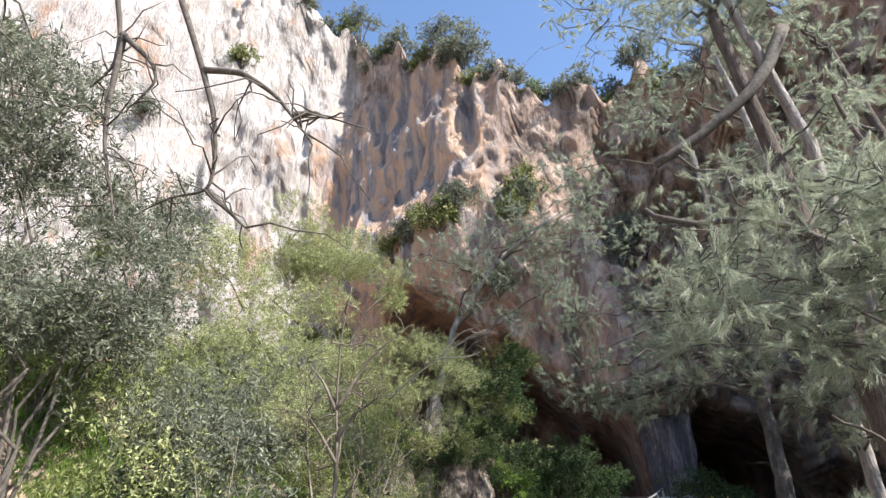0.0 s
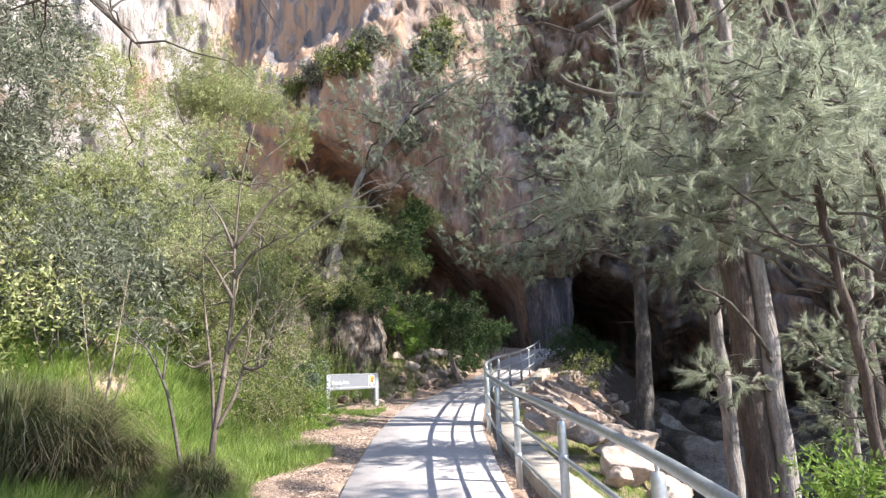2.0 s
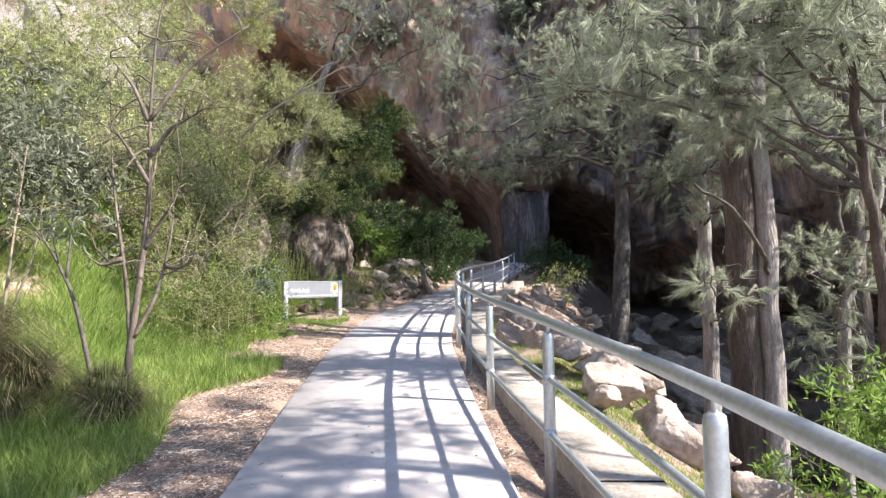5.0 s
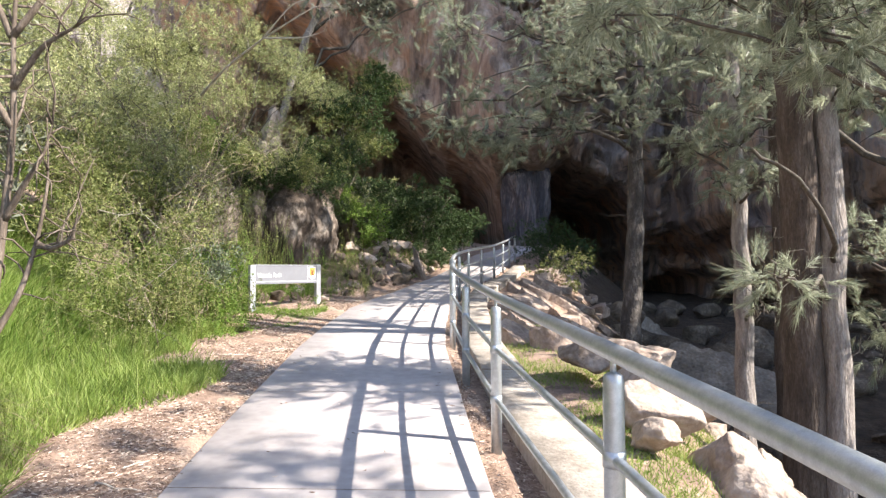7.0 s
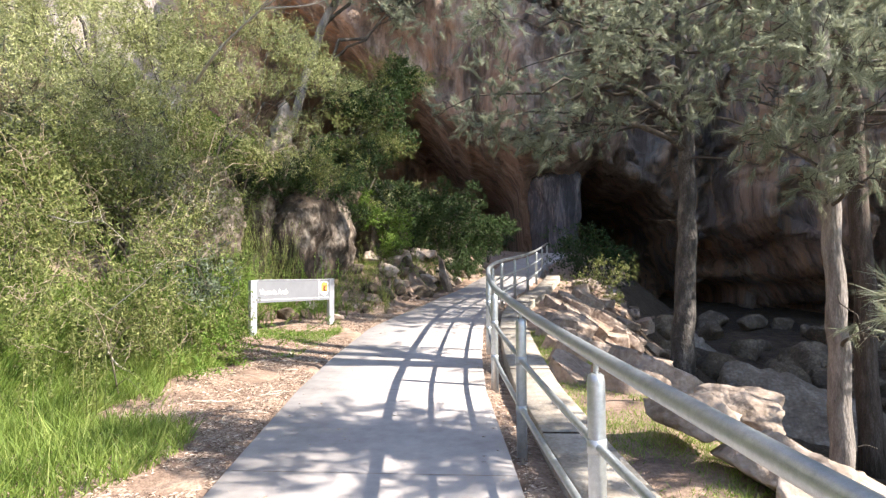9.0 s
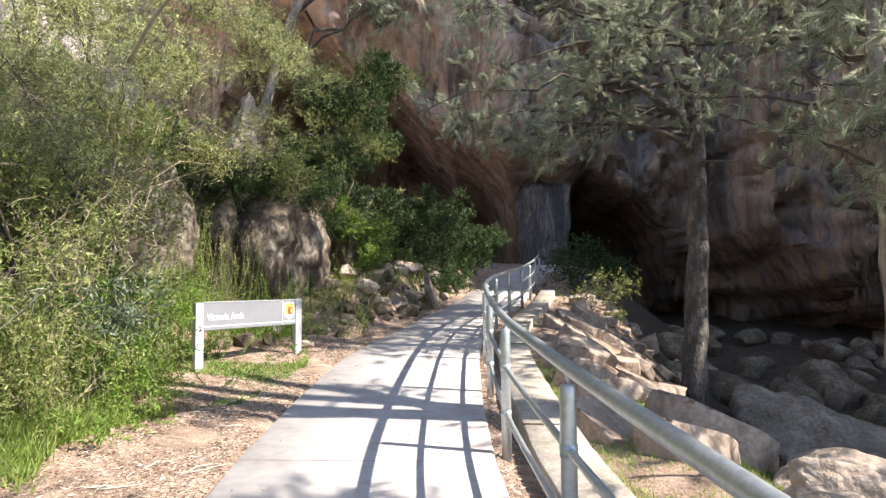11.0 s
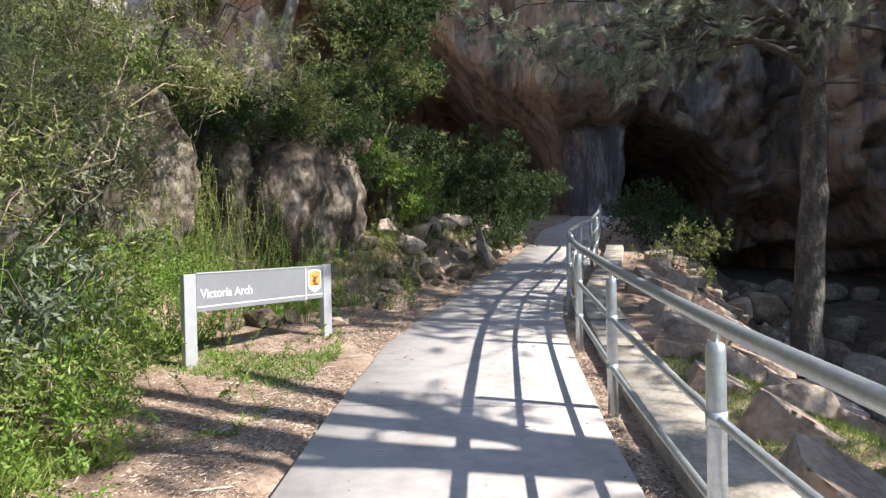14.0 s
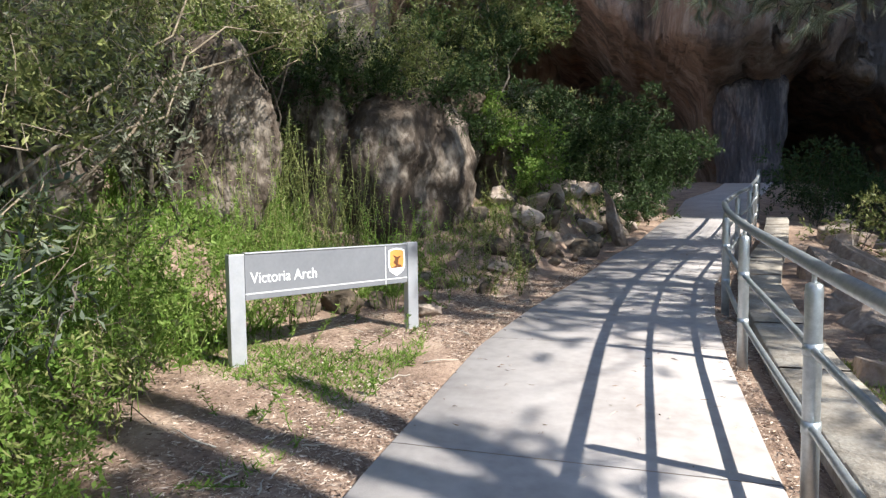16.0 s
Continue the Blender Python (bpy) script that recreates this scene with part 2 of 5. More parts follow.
# ---- tools ----
def lattice(ix, iy, iz, seed):
    h = (ix * 374761393 + iy * 668265263 + iz * 2147483647 + seed * 1274126177) & 0xFFFFFFFF
    h = ((h ^ (h >> 13)) * 1274126177) & 0xFFFFFFFF
    return ((h ^ (h >> 16)) & 0xFFFF) / 65535.0


def vnoise(p, seed=0):
    """Smooth value noise, 0 to 1, at the points p (n, 3)."""
    i = np.floor(p).astype(np.int64)
    f = p - i
    f = f * f * (3 - 2 * f)
    out = 0
    for dx in (0, 1):
        for dy in (0, 1):
            for dz in (0, 1):
                w = (f[:, 0] if dx else 1 - f[:, 0]) * (f[:, 1] if dy else 1 - f[:, 1]) * (f[:, 2] if dz else 1 - f[:, 2])
                out = out + w * lattice(i[:, 0] + dx, i[:, 1] + dy, i[:, 2] + dz, seed)
    return out


def fbm(p, seed=0, octaves=4):
    out, amp, tot = 0, 1.0, 0.0
    for k in range(octaves):
        out = out + amp * vnoise(p * 2.03 ** k + 17.3 * k, seed + k)
        tot += amp
        amp *= 0.5
    return out / tot * 2 - 1


def smooth(a, b, x):
    t = np.clip((x - a) / (b - a), 0, 1)
    return t * t * (3 - 2 * t)


def mesh_np(name, verts, faces, mat, shade=True):
    """A mesh from arrays: verts (n, 3), faces (m, k)."""
    me = bpy.data.meshes.new(name)
    verts, faces = np.asarray(verts, np.float32), np.asarray(faces, np.int32)
    k = faces.shape[1]
    me.vertices.add(len(verts))
    me.vertices.foreach_set("co", verts.ravel())
    me.loops.add(faces.size)
    me.loops.foreach_set("vertex_index", faces.ravel())
    me.polygons.add(len(faces))
    me.polygons.foreach_set("loop_start", np.arange(0, faces.size, k, dtype=np.int32))
    me.update(calc_edges=True)
    if shade:
        me.polygons.foreach_set("use_smooth", np.ones(len(faces), bool))
    me.materials.append(mat)
    me.validate()
    return me


def grid_faces(nu, nv):
    a = (np.arange(nu - 1)[:, None] * nv + np.arange(nv - 1)[None, :]).ravel()
    return np.stack([a, a + nv, a + nv + 1, a + 1], 1)


def thing(name, label, category, group="", kind="", at=(0, 0, 0), data=None):
    ob = new(name, data)
    ob.location = at
    return tagged(ob, label, category, group, kind)


def part(name, data, parent, label="", kind=""):
    ob = new(name, data)
    ob.parent = parent
    ob.matrix_parent_inverse = Matrix.Translation(-parent.location) if parent.parent is None else Matrix()
    return tagged(ob, label, "", "", kind)


def tube_arrays(pts, radii, sides=8, cap=True):
    """A tapered tube along pts, with end caps as rings drawn in."""
    pts, radii = np.asarray(pts, float), np.asarray(radii, float)
    t = np.gradient(pts, axis=0)
    t /= np.linalg.norm(t, axis=1)[:, None] + 1e-9
    ref = np.array([0.0, 0.0, 1.0]) if abs(t[0, 2]) < 0.8 else np.array([1.0, 0.0, 0.0])
    ang = np.arange(sides) * 2 * np.pi / sides
    rings = []
    u = np.cross(t[0], ref)
    for i in range(len(pts)):
        u = u - t[i] * np.dot(u, t[i])
        u /= np.linalg.norm(u) + 1e-9
        w = np.cross(t[i], u)
        rings.append(pts[i] + radii[i] * (np.cos(ang)[:, None] * u + np.sin(ang)[:, None] * w))
    if cap:
        rings = [np.repeat(pts[:1], sides, 0) * 0.999 + rings[0] * 0.001] + rings + [np.repeat(pts[-1:], sides, 0) * 0.999 + rings[-1] * 0.001]
    v = np.concatenate(rings)
    n = len(rings)
    i, j = np.meshgrid(np.arange(n - 1), np.arange(sides), indexing="ij")
    a, b = i * sides + j, i * sides + (j + 1) % sides
    return v, np.stack([a, b, b + sides, a + sides], -1).reshape(-1, 4)


def tubes(name, list_of, mat):
    """Several tubes (pts, radii, sides) in one mesh."""
    vs, fs, k = [], [], 0
    for pts, radii, sides in list_of:
        v, f = tube_arrays(pts, radii, sides)
        vs.append(v)
        fs.append(f + k)
        k += len(v)
    return mesh_np(name, np.concatenate(vs), np.concatenate(fs), mat)


def unit(v):
    return v / (np.linalg.norm(v, axis=-1, keepdims=True) + 1e-9)


def needles(name, at, way, length, width, mat, rng):
    """Thin three-cornered blades from at along way."""
    n = len(at)
    side = unit(np.cross(way, rng.normal(size=(n, 3)))) * (width * 0.5)[:, None]
    tip = at + way * length[:, None]
    v = np.stack([at - side, at + side, tip], 1).reshape(-1, 3)
    return mesh_np(name, v, np.arange(3 * n).reshape(-1, 3), mat, False)


def leaves(name, at, way, length, width, mat, rng):
    """Four-cornered leaves, folded a little along the middle."""
    n = len(at)
    side = unit(np.cross(way, rng.normal(size=(n, 3))))
    lift = np.cross(side, way)
    mid = at + way * (length * 0.45)[:, None] + lift * (length * 0.12)[:, None]
    v = np.stack([at, mid + side * (width * 0.5)[:, None], at + way * length[:, None], mid - side * (width * 0.5)[:, None]], 1).reshape(-1, 3)
    return mesh_np(name, v, np.arange(4 * n).reshape(-1, 4), mat, False)


def box_mesh(name, size, mat, bevel=0.006, centre=(0, 0, 0)):
    bm = bmesh.new()
    bmesh.ops.create_cube(bm, size=1)
    for v in bm.verts:
        v.co = Vector((v.co.x * size[0] + centre[0], v.co.y * size[1] + centre[1], v.co.z * size[2] + centre[2]))
    if bevel:
        bmesh.ops.bevel(bm, geom=bm.edges[:], offset=bevel, segments=2, affect="EDGES", profile=0.5)
    me = bpy.data.meshes.new(name)
    bm.to_mesh(me)
    bm.free()
    me.materials.append(mat)
    return me


# ---- plan of the ground ----
PATH_Y = np.array([-25, -5, 3, 5.7, 8.2, 10, 12, 14, 16.5, 18.2, 20, 22.5, 24, 27.5, 29.5, 34, 40, 46])
PATH_L = np.array([-1.5, -1.5, -1.5, -1.7, -2.03, -2.23, -2.42, -2.52, -2.55, -2.36, -2.05, -1.70, -1.38, -0.83, -0.43, 0.1, 1.6, 2.6])
PATH_R = np.array([0.75, 0.70, 0.56, 0.24, -0.02, -0.18, -0.38, -0.46, -0.48, -0.42, -0.26, 0.22, 0.58, 1.25, 1.55, 2.3, 3.6, 4.8])


RAIL_Y = np.array([-25, 3.4, 4.5, 5.7, 8.2, 10, 12, 14, 16.5, 18.2, 20, 22.5, 24, 27.5, 29.5, 34])
RAIL_X = np.array([0.80, 0.80, 0.67, 0.50, 0.13, -0.08, -0.28, -0.36, -0.38, -0.32, -0.16, 0.32, 0.68, 1.35, 1.65, 2.4])


def path_z(y):
    return np.interp(y, [-25, -4, 3, 10, 20, 24, 26.5, 28, 35, 48, 60], [-0.15, -0.1, 0.0, 0.34, 0.94, 1.22, 1.45, 1.6, 2.3, 3.3, 3.6])


def left_edge(y):
    return np.interp(y, PATH_Y, PATH_L)


def right_edge(y):
    return np.interp(y, PATH_Y, PATH_R)


def ground_z(x, y):
    x, y = np.asarray(x, float), np.asarray(y, float)
    z = path_z(y)
    l, r = left_edge(y) - x, x - right_edge(y)
    p = np.stack([x.ravel(), y.ravel(), 0 * x.ravel()], 1)
    rough = (fbm(p * 0.35, 3, 3)).reshape(x.shape)
    fine = (fbm(p * 1.7, 9, 3)).reshape(x.shape)
    bank = 0.06 * np.clip(l, 0, 2.2) + 0.62 * np.clip(l - 2.2, 0, 26) + 0.15 * smooth(2, 3.5, l)
    bank = bank * np.interp(y, [17, 24, 34], [1, 0.75, 0.35])
    bank = bank + 0.9 * smooth(0.5, 1.5, l) * smooth(19, 22, y) * smooth(36, 31, y)
    flat = 1 - 0.75 * smooth(11, 7, y) * smooth(9, 4, l)
    z = z + bank * flat + (rough * np.clip(l - 1.5, 0, 6) * 0.16 + fine * 0.05) * smooth(0.05, 0.6, l)
    drop = 3.9 * smooth(1.0, 7.4, r) + 0.10 * smooth(0.0, 0.25, r)
    far = 4.0 * smooth(16, 34, r)
    z = z - drop + far + (rough * 0.35 + fine * 0.10) * smooth(0.9, 2.0, r)
    on = (l < 0) & (r < 0)
    return np.where(on, path_z(y) - 0.10, z - 0.02)


def gz(x, y):
    return float(ground_z(np.array([x]), np.array([y]))[0])


# ---- ground, path, kerb ----
def make_ground():
    far = np.array([60, 80, 110, 160, 250, 400, 700])
    xs = np.concatenate([-far[::-1], np.arange(-45, -9, 1.0), np.arange(-9, 7, 0.16), np.arange(7, 46, 1.0), far])
    ys = np.concatenate([-far[::-1], np.arange(-45, -2, 1.5), np.arange(-2, 32, 0.2), np.arange(32, 80, 1.2), far[2:]])
    X, Y = np.meshgrid(xs, ys, indexing="ij")
    Z = ground_z(X, np.clip(Y, -25, 60))
    v = np.stack([X, Y, Z], -1).reshape(-1, 3)
    f = grid_faces(len(xs), len(ys))
    me = mesh_np("ground", v, f, SOIL)
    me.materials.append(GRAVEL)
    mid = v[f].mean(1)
    # bed faces take the darker gravel in place of the gully's shade
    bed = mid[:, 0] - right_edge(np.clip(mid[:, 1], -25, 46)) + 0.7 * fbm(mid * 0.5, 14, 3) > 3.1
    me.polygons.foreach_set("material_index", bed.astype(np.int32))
    thing("ground", "brown soil bank with leaf litter and grass patches", "ground", kind="structure", data=me)


def strip(name, y0, y1, left, right, top, thick, mat, step=0.25):
    """A slab that follows two edge lines, with rounded top edges."""
    ys = np.arange(y0, y1 + 1e-6, step)
    l, r, z = left(ys), right(ys), top(ys)
    b = 0.012
    cols = [(l, z - thick), (l, z - b), (l + b, z), (r - b, z), (r, z - b), (r, z - thick)]
    v = np.stack([np.stack([x, ys, h], -1) for x, h in cols], 1).reshape(-1, 3)
    return mesh_np(name, v, grid_faces(len(ys), len(cols))[:, ::-1], mat, False)


make_ground()
JOINTS = [-25, -16, -10, -6, -3, 0, 2.4, 4.8, 7.2, 9.6, 12.0, 14.4, 16.8, 19.2, 21.6, 24.0, 27, 30, 33, 37, 41, 46]
footpath = thing("footpath", "pale grey concrete footpath curving uphill toward the cliff", "path", kind="structure")
for a, b in zip(JOINTS[:-1], JOINTS[1:]):
    part("slab", strip("slab", a + 0.004, b - 0.004, left_edge, right_edge, path_z, 0.14, CONCRETE, (b - a - 0.008) / 12), footpath)
KERB_Y = [-6, 3.2, 5.6, 8.0, 10.4, 12.8, 14.6, 16.2, 17.6, 19.0, 20.5, 22.0, 23.6, 25.2, 26.8, 28.2]
kerb = thing("kerb_wall", "low weathered concrete edge wall beside the handrail", "wall", kind="structure")
for i, (a, b) in enumerate(zip(KERB_Y[:-1], KERB_Y[1:])):
    part("kerb_block", strip("kerb_block", a + 0.002, b - 0.002, lambda y: np.interp(y, RAIL_Y, RAIL_X) + 0.20, lambda y: np.interp(y, RAIL_Y, RAIL_X) + 0.68, lambda y, i=i: path_z(y) + 0.05 + 0.01 * (i % 3), 1.3 if i > 6 else 0.6, KERB, (b - a - 0.004) / 8), kerb)


# ---- handrail ----
POST_Y = [-2.4, 0.6, 3.6, 5.8, 8.1, 10.12, 12.2, 14.38, 16.5, 18.4, 20.4, 22.4, 24.4, 26.5, 28.8, 31.2]


def rail_x(y):
    return np.interp(y, RAIL_Y, RAIL_X)


def make_rail():
    rail = thing("handrail", "galvanised steel pipe handrail with three rails", "handrail", at=(float(rail_x(14.3)), 14.3, gz(0, 14.3)))
    for y in POST_Y:
        x, z = float(rail_x(y)), float(path_z(y))
        v, f = tube_arrays([(x, y, z - 0.16), (x, y, z + 0.955), (x, y, z + 0.985), (x, y, z + 0.995)], [0.04, 0.04, 0.036, 0.022], 16)
        part("post", mesh_np("post", v, f, STEEL), rail)
        v, f = tube_arrays([(x, y, z + 0.985), (x, y, z + 1.06)], [0.012, 0.012], 8)
        part("stem", mesh_np("stem", v, f, STEEL), rail)
        for h in (0.31, 0.68):
            v, f = tube_arrays([(x, y, z + h - 0.03), (x, y, z + h + 0.03)], [0.044, 0.044], 16)
            part("collar", mesh_np("collar", v, f, STEEL), rail)
    ys = np.linspace(POST_Y[0], POST_Y[-1], 150)
    for h, r, name in ((1.07, 0.035, "top_rail"), (0.68, 0.021, "mid_rail"), (0.31, 0.021, "low_rail")):
        pts = np.stack([rail_x(ys), ys, path_z(ys) + h], -1)
        for _ in range(6):
            pts[1:-1] = (pts[:-2] + 2 * pts[1:-1] + pts[2:]) / 4
        v, f = tube_arrays(pts, np.full(len(pts), r), 14)
        part(name, mesh_np(name, v, f, STEEL), rail)


make_rail()


# ---- sign ----
def text_mesh(word, height, mat):
    cu = bpy.data.curves.new("text", "FONT")
    cu.body = word
    cu.size = height
    cu.extrude = 0.001
    ob = bpy.data.objects.new("text", cu)
    scene.collection.objects.link(ob)
    me = bpy.data.meshes.new_from_object(ob.evaluated_get(bpy.context.evaluated_depsgraph_get()))
    bpy.data.objects.remove(ob)
    me.materials.clear()
    me.materials.append(mat)
    return me


def outline_mesh(name, pts, thick, mat):
    bm = bmesh.new()
    f = bm.faces.new([bm.verts.new((x, 0, z)) for x, z in pts])
    r = bmesh.ops.extrude_face_region(bm, geom=[f])
    for e in r["geom"]:
        if isinstance(e, bmesh.types.BMVert):
            e.co.y -= thick
    bmesh.ops.recalc_face_normals(bm, faces=bm.faces[:])
    me = bpy.data.meshes.new(name)
    bm.to_mesh(me)
    bm.free()
    me.materials.append(mat)
    return me


def make_sign():
    a, b = Vector((-4.26, 15.25, 0)), Vector((-3.32, 16.98, 0))
    width = (b - a).length
    turn = math.degrees(math.atan2(b.y - a.y, b.x - a.x))
    zb, zt = 0.74, 1.62
    s = thing("sign", "grey metal sign on two posts, lettered in white", "sign", at=(a.x, a.y, zb))
    s.matrix_world = pose(a.x, a.y, zb, 0, 0, turn)

    def put(name, me, x, y, z, label="", parent=None):
        o = new(name, me)
        o.parent = parent or s
        o.location = (x, y, z)
        return tagged(o, label)

    h = zt - zb
    post = box_mesh("post", (0.13, 0.07, h + 0.25), ALU, 0.004, (0, 0, (h - 0.25) / 2))
    put("post", post, 0.065, 0, 0)
    put("post", post, width - 0.065, 0, 0.02)
    pw, ph = width - 0.27, 0.37
    panel = put("panel", box_mesh("panel", (pw, 0.035, ph), PANEL, 0.003), width / 2, -0.012, h - ph / 2 - 0.004)
    put("cap", box_mesh("cap", (pw, 0.05, 0.012), ALU, 0.003), width / 2, -0.012, h + 0.005)
    y = -0.0185
    t = text_mesh("Victoria Arch", 0.13, WHITE)
    o = put("lettering", t, -pw / 2 + 0.045, y, -0.052, "white lettering", panel)
    o.rotation_euler = (radians(90), 0, 0)
    o.scale = (0.88, 1, 1)
    put("rule", box_mesh("rule", (pw, 0.002, 0.008), WHITE, 0), 0, y, -ph / 2 + 0.05, "thin white line", panel)
    put("rule", box_mesh("rule", (0.007, 0.002, ph), WHITE, 0), pw / 2 - 0.27, y, 0, "thin white line", panel)
    shield = [(-0.10, 0.12), (-0.05, 0.135), (0, 0.14), (0.05, 0.135), (0.10, 0.12), (0.105, -0.03), (0.09, -0.075), (0.05, -0.105), (0, -0.13), (-0.05, -0.105), (-0.09, -0.075), (-0.105, -0.03)]
    emblem = put("emblem", outline_mesh("emblem", shield, 0.002, WHITE), pw / 2 - 0.135, y, 0.02, "white shield with an orange field", panel)
    part_in = [(x * 0.82, z * 0.82 + 0.012) for x, z in shield if z > -0.08]
    o = new("field", outline_mesh("field", part_in, 0.002, ORANGE))
    o.parent, o.location = s, (width / 2 + pw / 2 - 0.135, -0.012 + y - 0.0025, h - ph / 2 + 0.016)
    o = new("mark", outline_mesh("mark", [(-0.06, -0.055), (0.06, -0.05), (0.05, -0.03), (0.015, -0.02), (0.02, 0.03), (0.06, 0.06), (0.0, 0.05), (-0.05, 0.075), (-0.02, 0.03), (-0.045, 0.0), (-0.01, -0.03)], 0.002, BROWN))
    o.parent, o.location = s, (width / 2 + pw / 2 - 0.135, -0.012 + y - 0.005, h - ph / 2 + 0.02)


make_sign()


# ---- cliff ----
def cliff_y(x, z):
    p = np.stack([x, np.zeros_like(x), z], -1)
    wob = fbm(p * 0.07, 21, 2)
    y = 50 + 0 * x
    y = y + np.where(x < -26, (x + 26) * 0.75 + 8, 0) + np.where((x >= -26) & (x < -11), (-11 - x) / 15 * 8, 0)
    y = y + 0.25 * np.clip(z - 20, 0, 60) * 0.5
    y = y - 4.0 * smooth(18, 26, z) * smooth(38, 28, z) * smooth(-30, -20, x) * smooth(4, -6, x)
    # buttress over the pillar, and the wall toward the gully
    y = y - 5 * smooth(-8, 4, x) * smooth(30, 10, z) * smooth(2, 10, z + 0.4 * x)
    y = y - np.clip(x - 11, 0, 36) * 1.3
    # big dark arch to one side of the pillar
    roof = np.interp(x, [-24, -20, -16, -12.5, -10, -7, -4.2, -1, 0.5, 1.5, 2.4], [4, 16, 21, 20.5, 17.8, 15.5, 12.8, 10.5, 9.0, 7.4, 1])
    flat = np.stack([x, 0 * x, z * 0.6], -1)
    roof = roof + fbm(flat * 0.45 + 3.0, 71, 4) * 1.9
    inside = smooth(1.3, -1.3, z - roof) * smooth(-24, -20, x) * smooth(2.8, 1.6, x)
    y = y + 34 * inside
    # second cave past the pillar, its roof falling toward the gully
    roof2 = np.interp(x, [4.8, 5.3, 6.5, 8.9, 12.3, 15.8, 18, 20, 23, 26], [1, 7.4, 7.9, 7.4, 5.2, 2.8, 1.4, 0.8, 0.2, -2])
    roof2 = roof2 + fbm(flat * 0.6 + 8.0, 73, 4) * 1.5
    inside2 = smooth(0.9, -0.9, z - roof2) * smooth(4.7, 5.6, x) * smooth(26, 22, x)
    y = y + (24 - 15 * smooth(9.8, 11.8, x + 0.5 * np.sin(z))) * inside2
    y = y - 4.5 * smooth(7.6, 9.6, z) * smooth(24, 13, z) * smooth(-1.5, 1.5, x) * smooth(9.5, 6.0, x)
    # a low round hole near the gully floor
    hole = np.hypot((x - 16.0) / 1.9, (z + 0.3 - 0.25 * (x - 16)) / 1.5) + 0.35 * fbm(flat * 0.9 + 5.0, 75, 3)
    y = y + 9 * smooth(1.15, 0.85, hole)
    q = np.stack([x, y * 0.8, z], -1)
    y = y + wob * 3.0
    amp = 1 + 1.5 * smooth(2, 9, x) * smooth(40, 22, z)
    lower = smooth(0, 6, x) * smooth(44, 26, z)
    slant = np.stack([x * 0.20 + z * 0.15, y * 0.12, z * 0.10 - x * 0.12], -1)
    y = y + lower * 3.4 * np.clip(1 - np.abs(fbm(slant + 7.0, 53, 3)) * 1.6, 0, 1) ** 5
    y = y + lower * 2.4 * np.clip(1 - np.abs(fbm(slant * 2.3 + 1.0, 57, 3)) * 1.6, 0, 1) ** 5
    y = y + amp * np.abs(fbm(np.stack([x * 0.16 + z * 0.13, y * 0.16, z * 0.12 - x * 0.10], -1) + 2.0, 51, 5)) * 1.8 * smooth(1, 7, x)
    y = y + np.abs(fbm(q * np.array([0.30, 0.30, 0.06]), 5, 4)) * 2.4 * amp
    y = y + np.abs(fbm(q * np.array([0.30, 0.30, 0.22]) + z[:, None] * 0.05 + 4.0, 33, 5)) * 1.5 * amp
    return y + np.abs(fbm(q * np.array([0.9, 0.9, 0.45]) + 9.0, 37, 4)) * 1.0


def cliff_top(x):
    return np.interp(x, [-90, -55, -34, -28.5, -25.5, -16, -11, -4, 1, 10, 28, 40, 90], [82, 80, 74, 68, 65, 57, 52, 45.5, 41, 41, 38, 34, 34]) + 1.6 * np.sin(x * 0.9) + 0.9 * np.sin(x * 2.3)


def make_cliff():
    xs = np.concatenate([np.arange(-95, -40, 1.5), np.arange(-40, 32, 0.36), np.arange(32, 95, 1.5)])
    us = np.linspace(0, 1, 150)
    X = np.repeat(xs[:, None], len(us), 1)
    Z = -8 + (cliff_top(X) + 8) * us[None, :]
    Y = cliff_y(X.ravel(), Z.ravel()).reshape(X.shape)
    back = np.stack([X[:, -1], Y[:, -1] + 40, Z[:, -1] + 6], -1)[:, None, :]
    v = np.concatenate([np.stack([X, Y, Z], -1), back], 1)
    me = mesh_np("cliff", v.reshape(-1, 3), grid_faces(len(xs), len(us) + 1), CLIFF)
    thing("cliff", "tall limestone cliff streaked with rust, dark caves at its foot", "cliff", kind="structure", data=me)


make_cliff()


# ---- rocks ----
def ico(sub):
    bm = bmesh.new()
    bmesh.ops.create_icosphere(bm, subdivisions=sub, radius=1)
    v = np.array([q.co[:] for q in bm.verts])
    f = np.array([[q.index for q in t.verts] for t in bm.faces])
    bm.free()
    return v, f


ICO = {3: ico(3), 4: ico(4), 5: ico(5)}


def boulder_mesh(size, seed, mat, sub=4, cuts=13, rough=0.06):
    """A boulder: a ball cut by flat planes, with rounded edges and pitted relief."""
    rng = np.random.default_rng(seed)
    v, f = ICO[sub]
    v = v.copy()
    for _ in range(cuts):
        n = unit(rng.normal(size=3) * np.array([1, 1, 0.8]))
        d = rng.uniform(0.42, 0.78)
        over = np.clip(v @ n - d, 0, None)
        v -= (over * 0.95)[:, None] * n
    n = unit(v)
    v = v * np.array(size)
    s = 1.3 / max(size)
    h = fbm(v * s * 2 + seed * 3.1, seed, 5) * rough * max(size)
    h = h - (1 - np.abs(fbm(v * s * 3 + seed, seed + 40, 3))) ** 6 * 0.06 * max(size)
    return mesh_np("boulder", v + n * h[:, None], f, mat)


ROCK_MESHES = [boulder_mesh((1, 0.8, 0.6), s, ROCK, 4) for s in range(7)] + [boulder_mesh((1.1, 0.7, 0.5), 20 + s, ROCK, 4, 15) for s in range(5)]


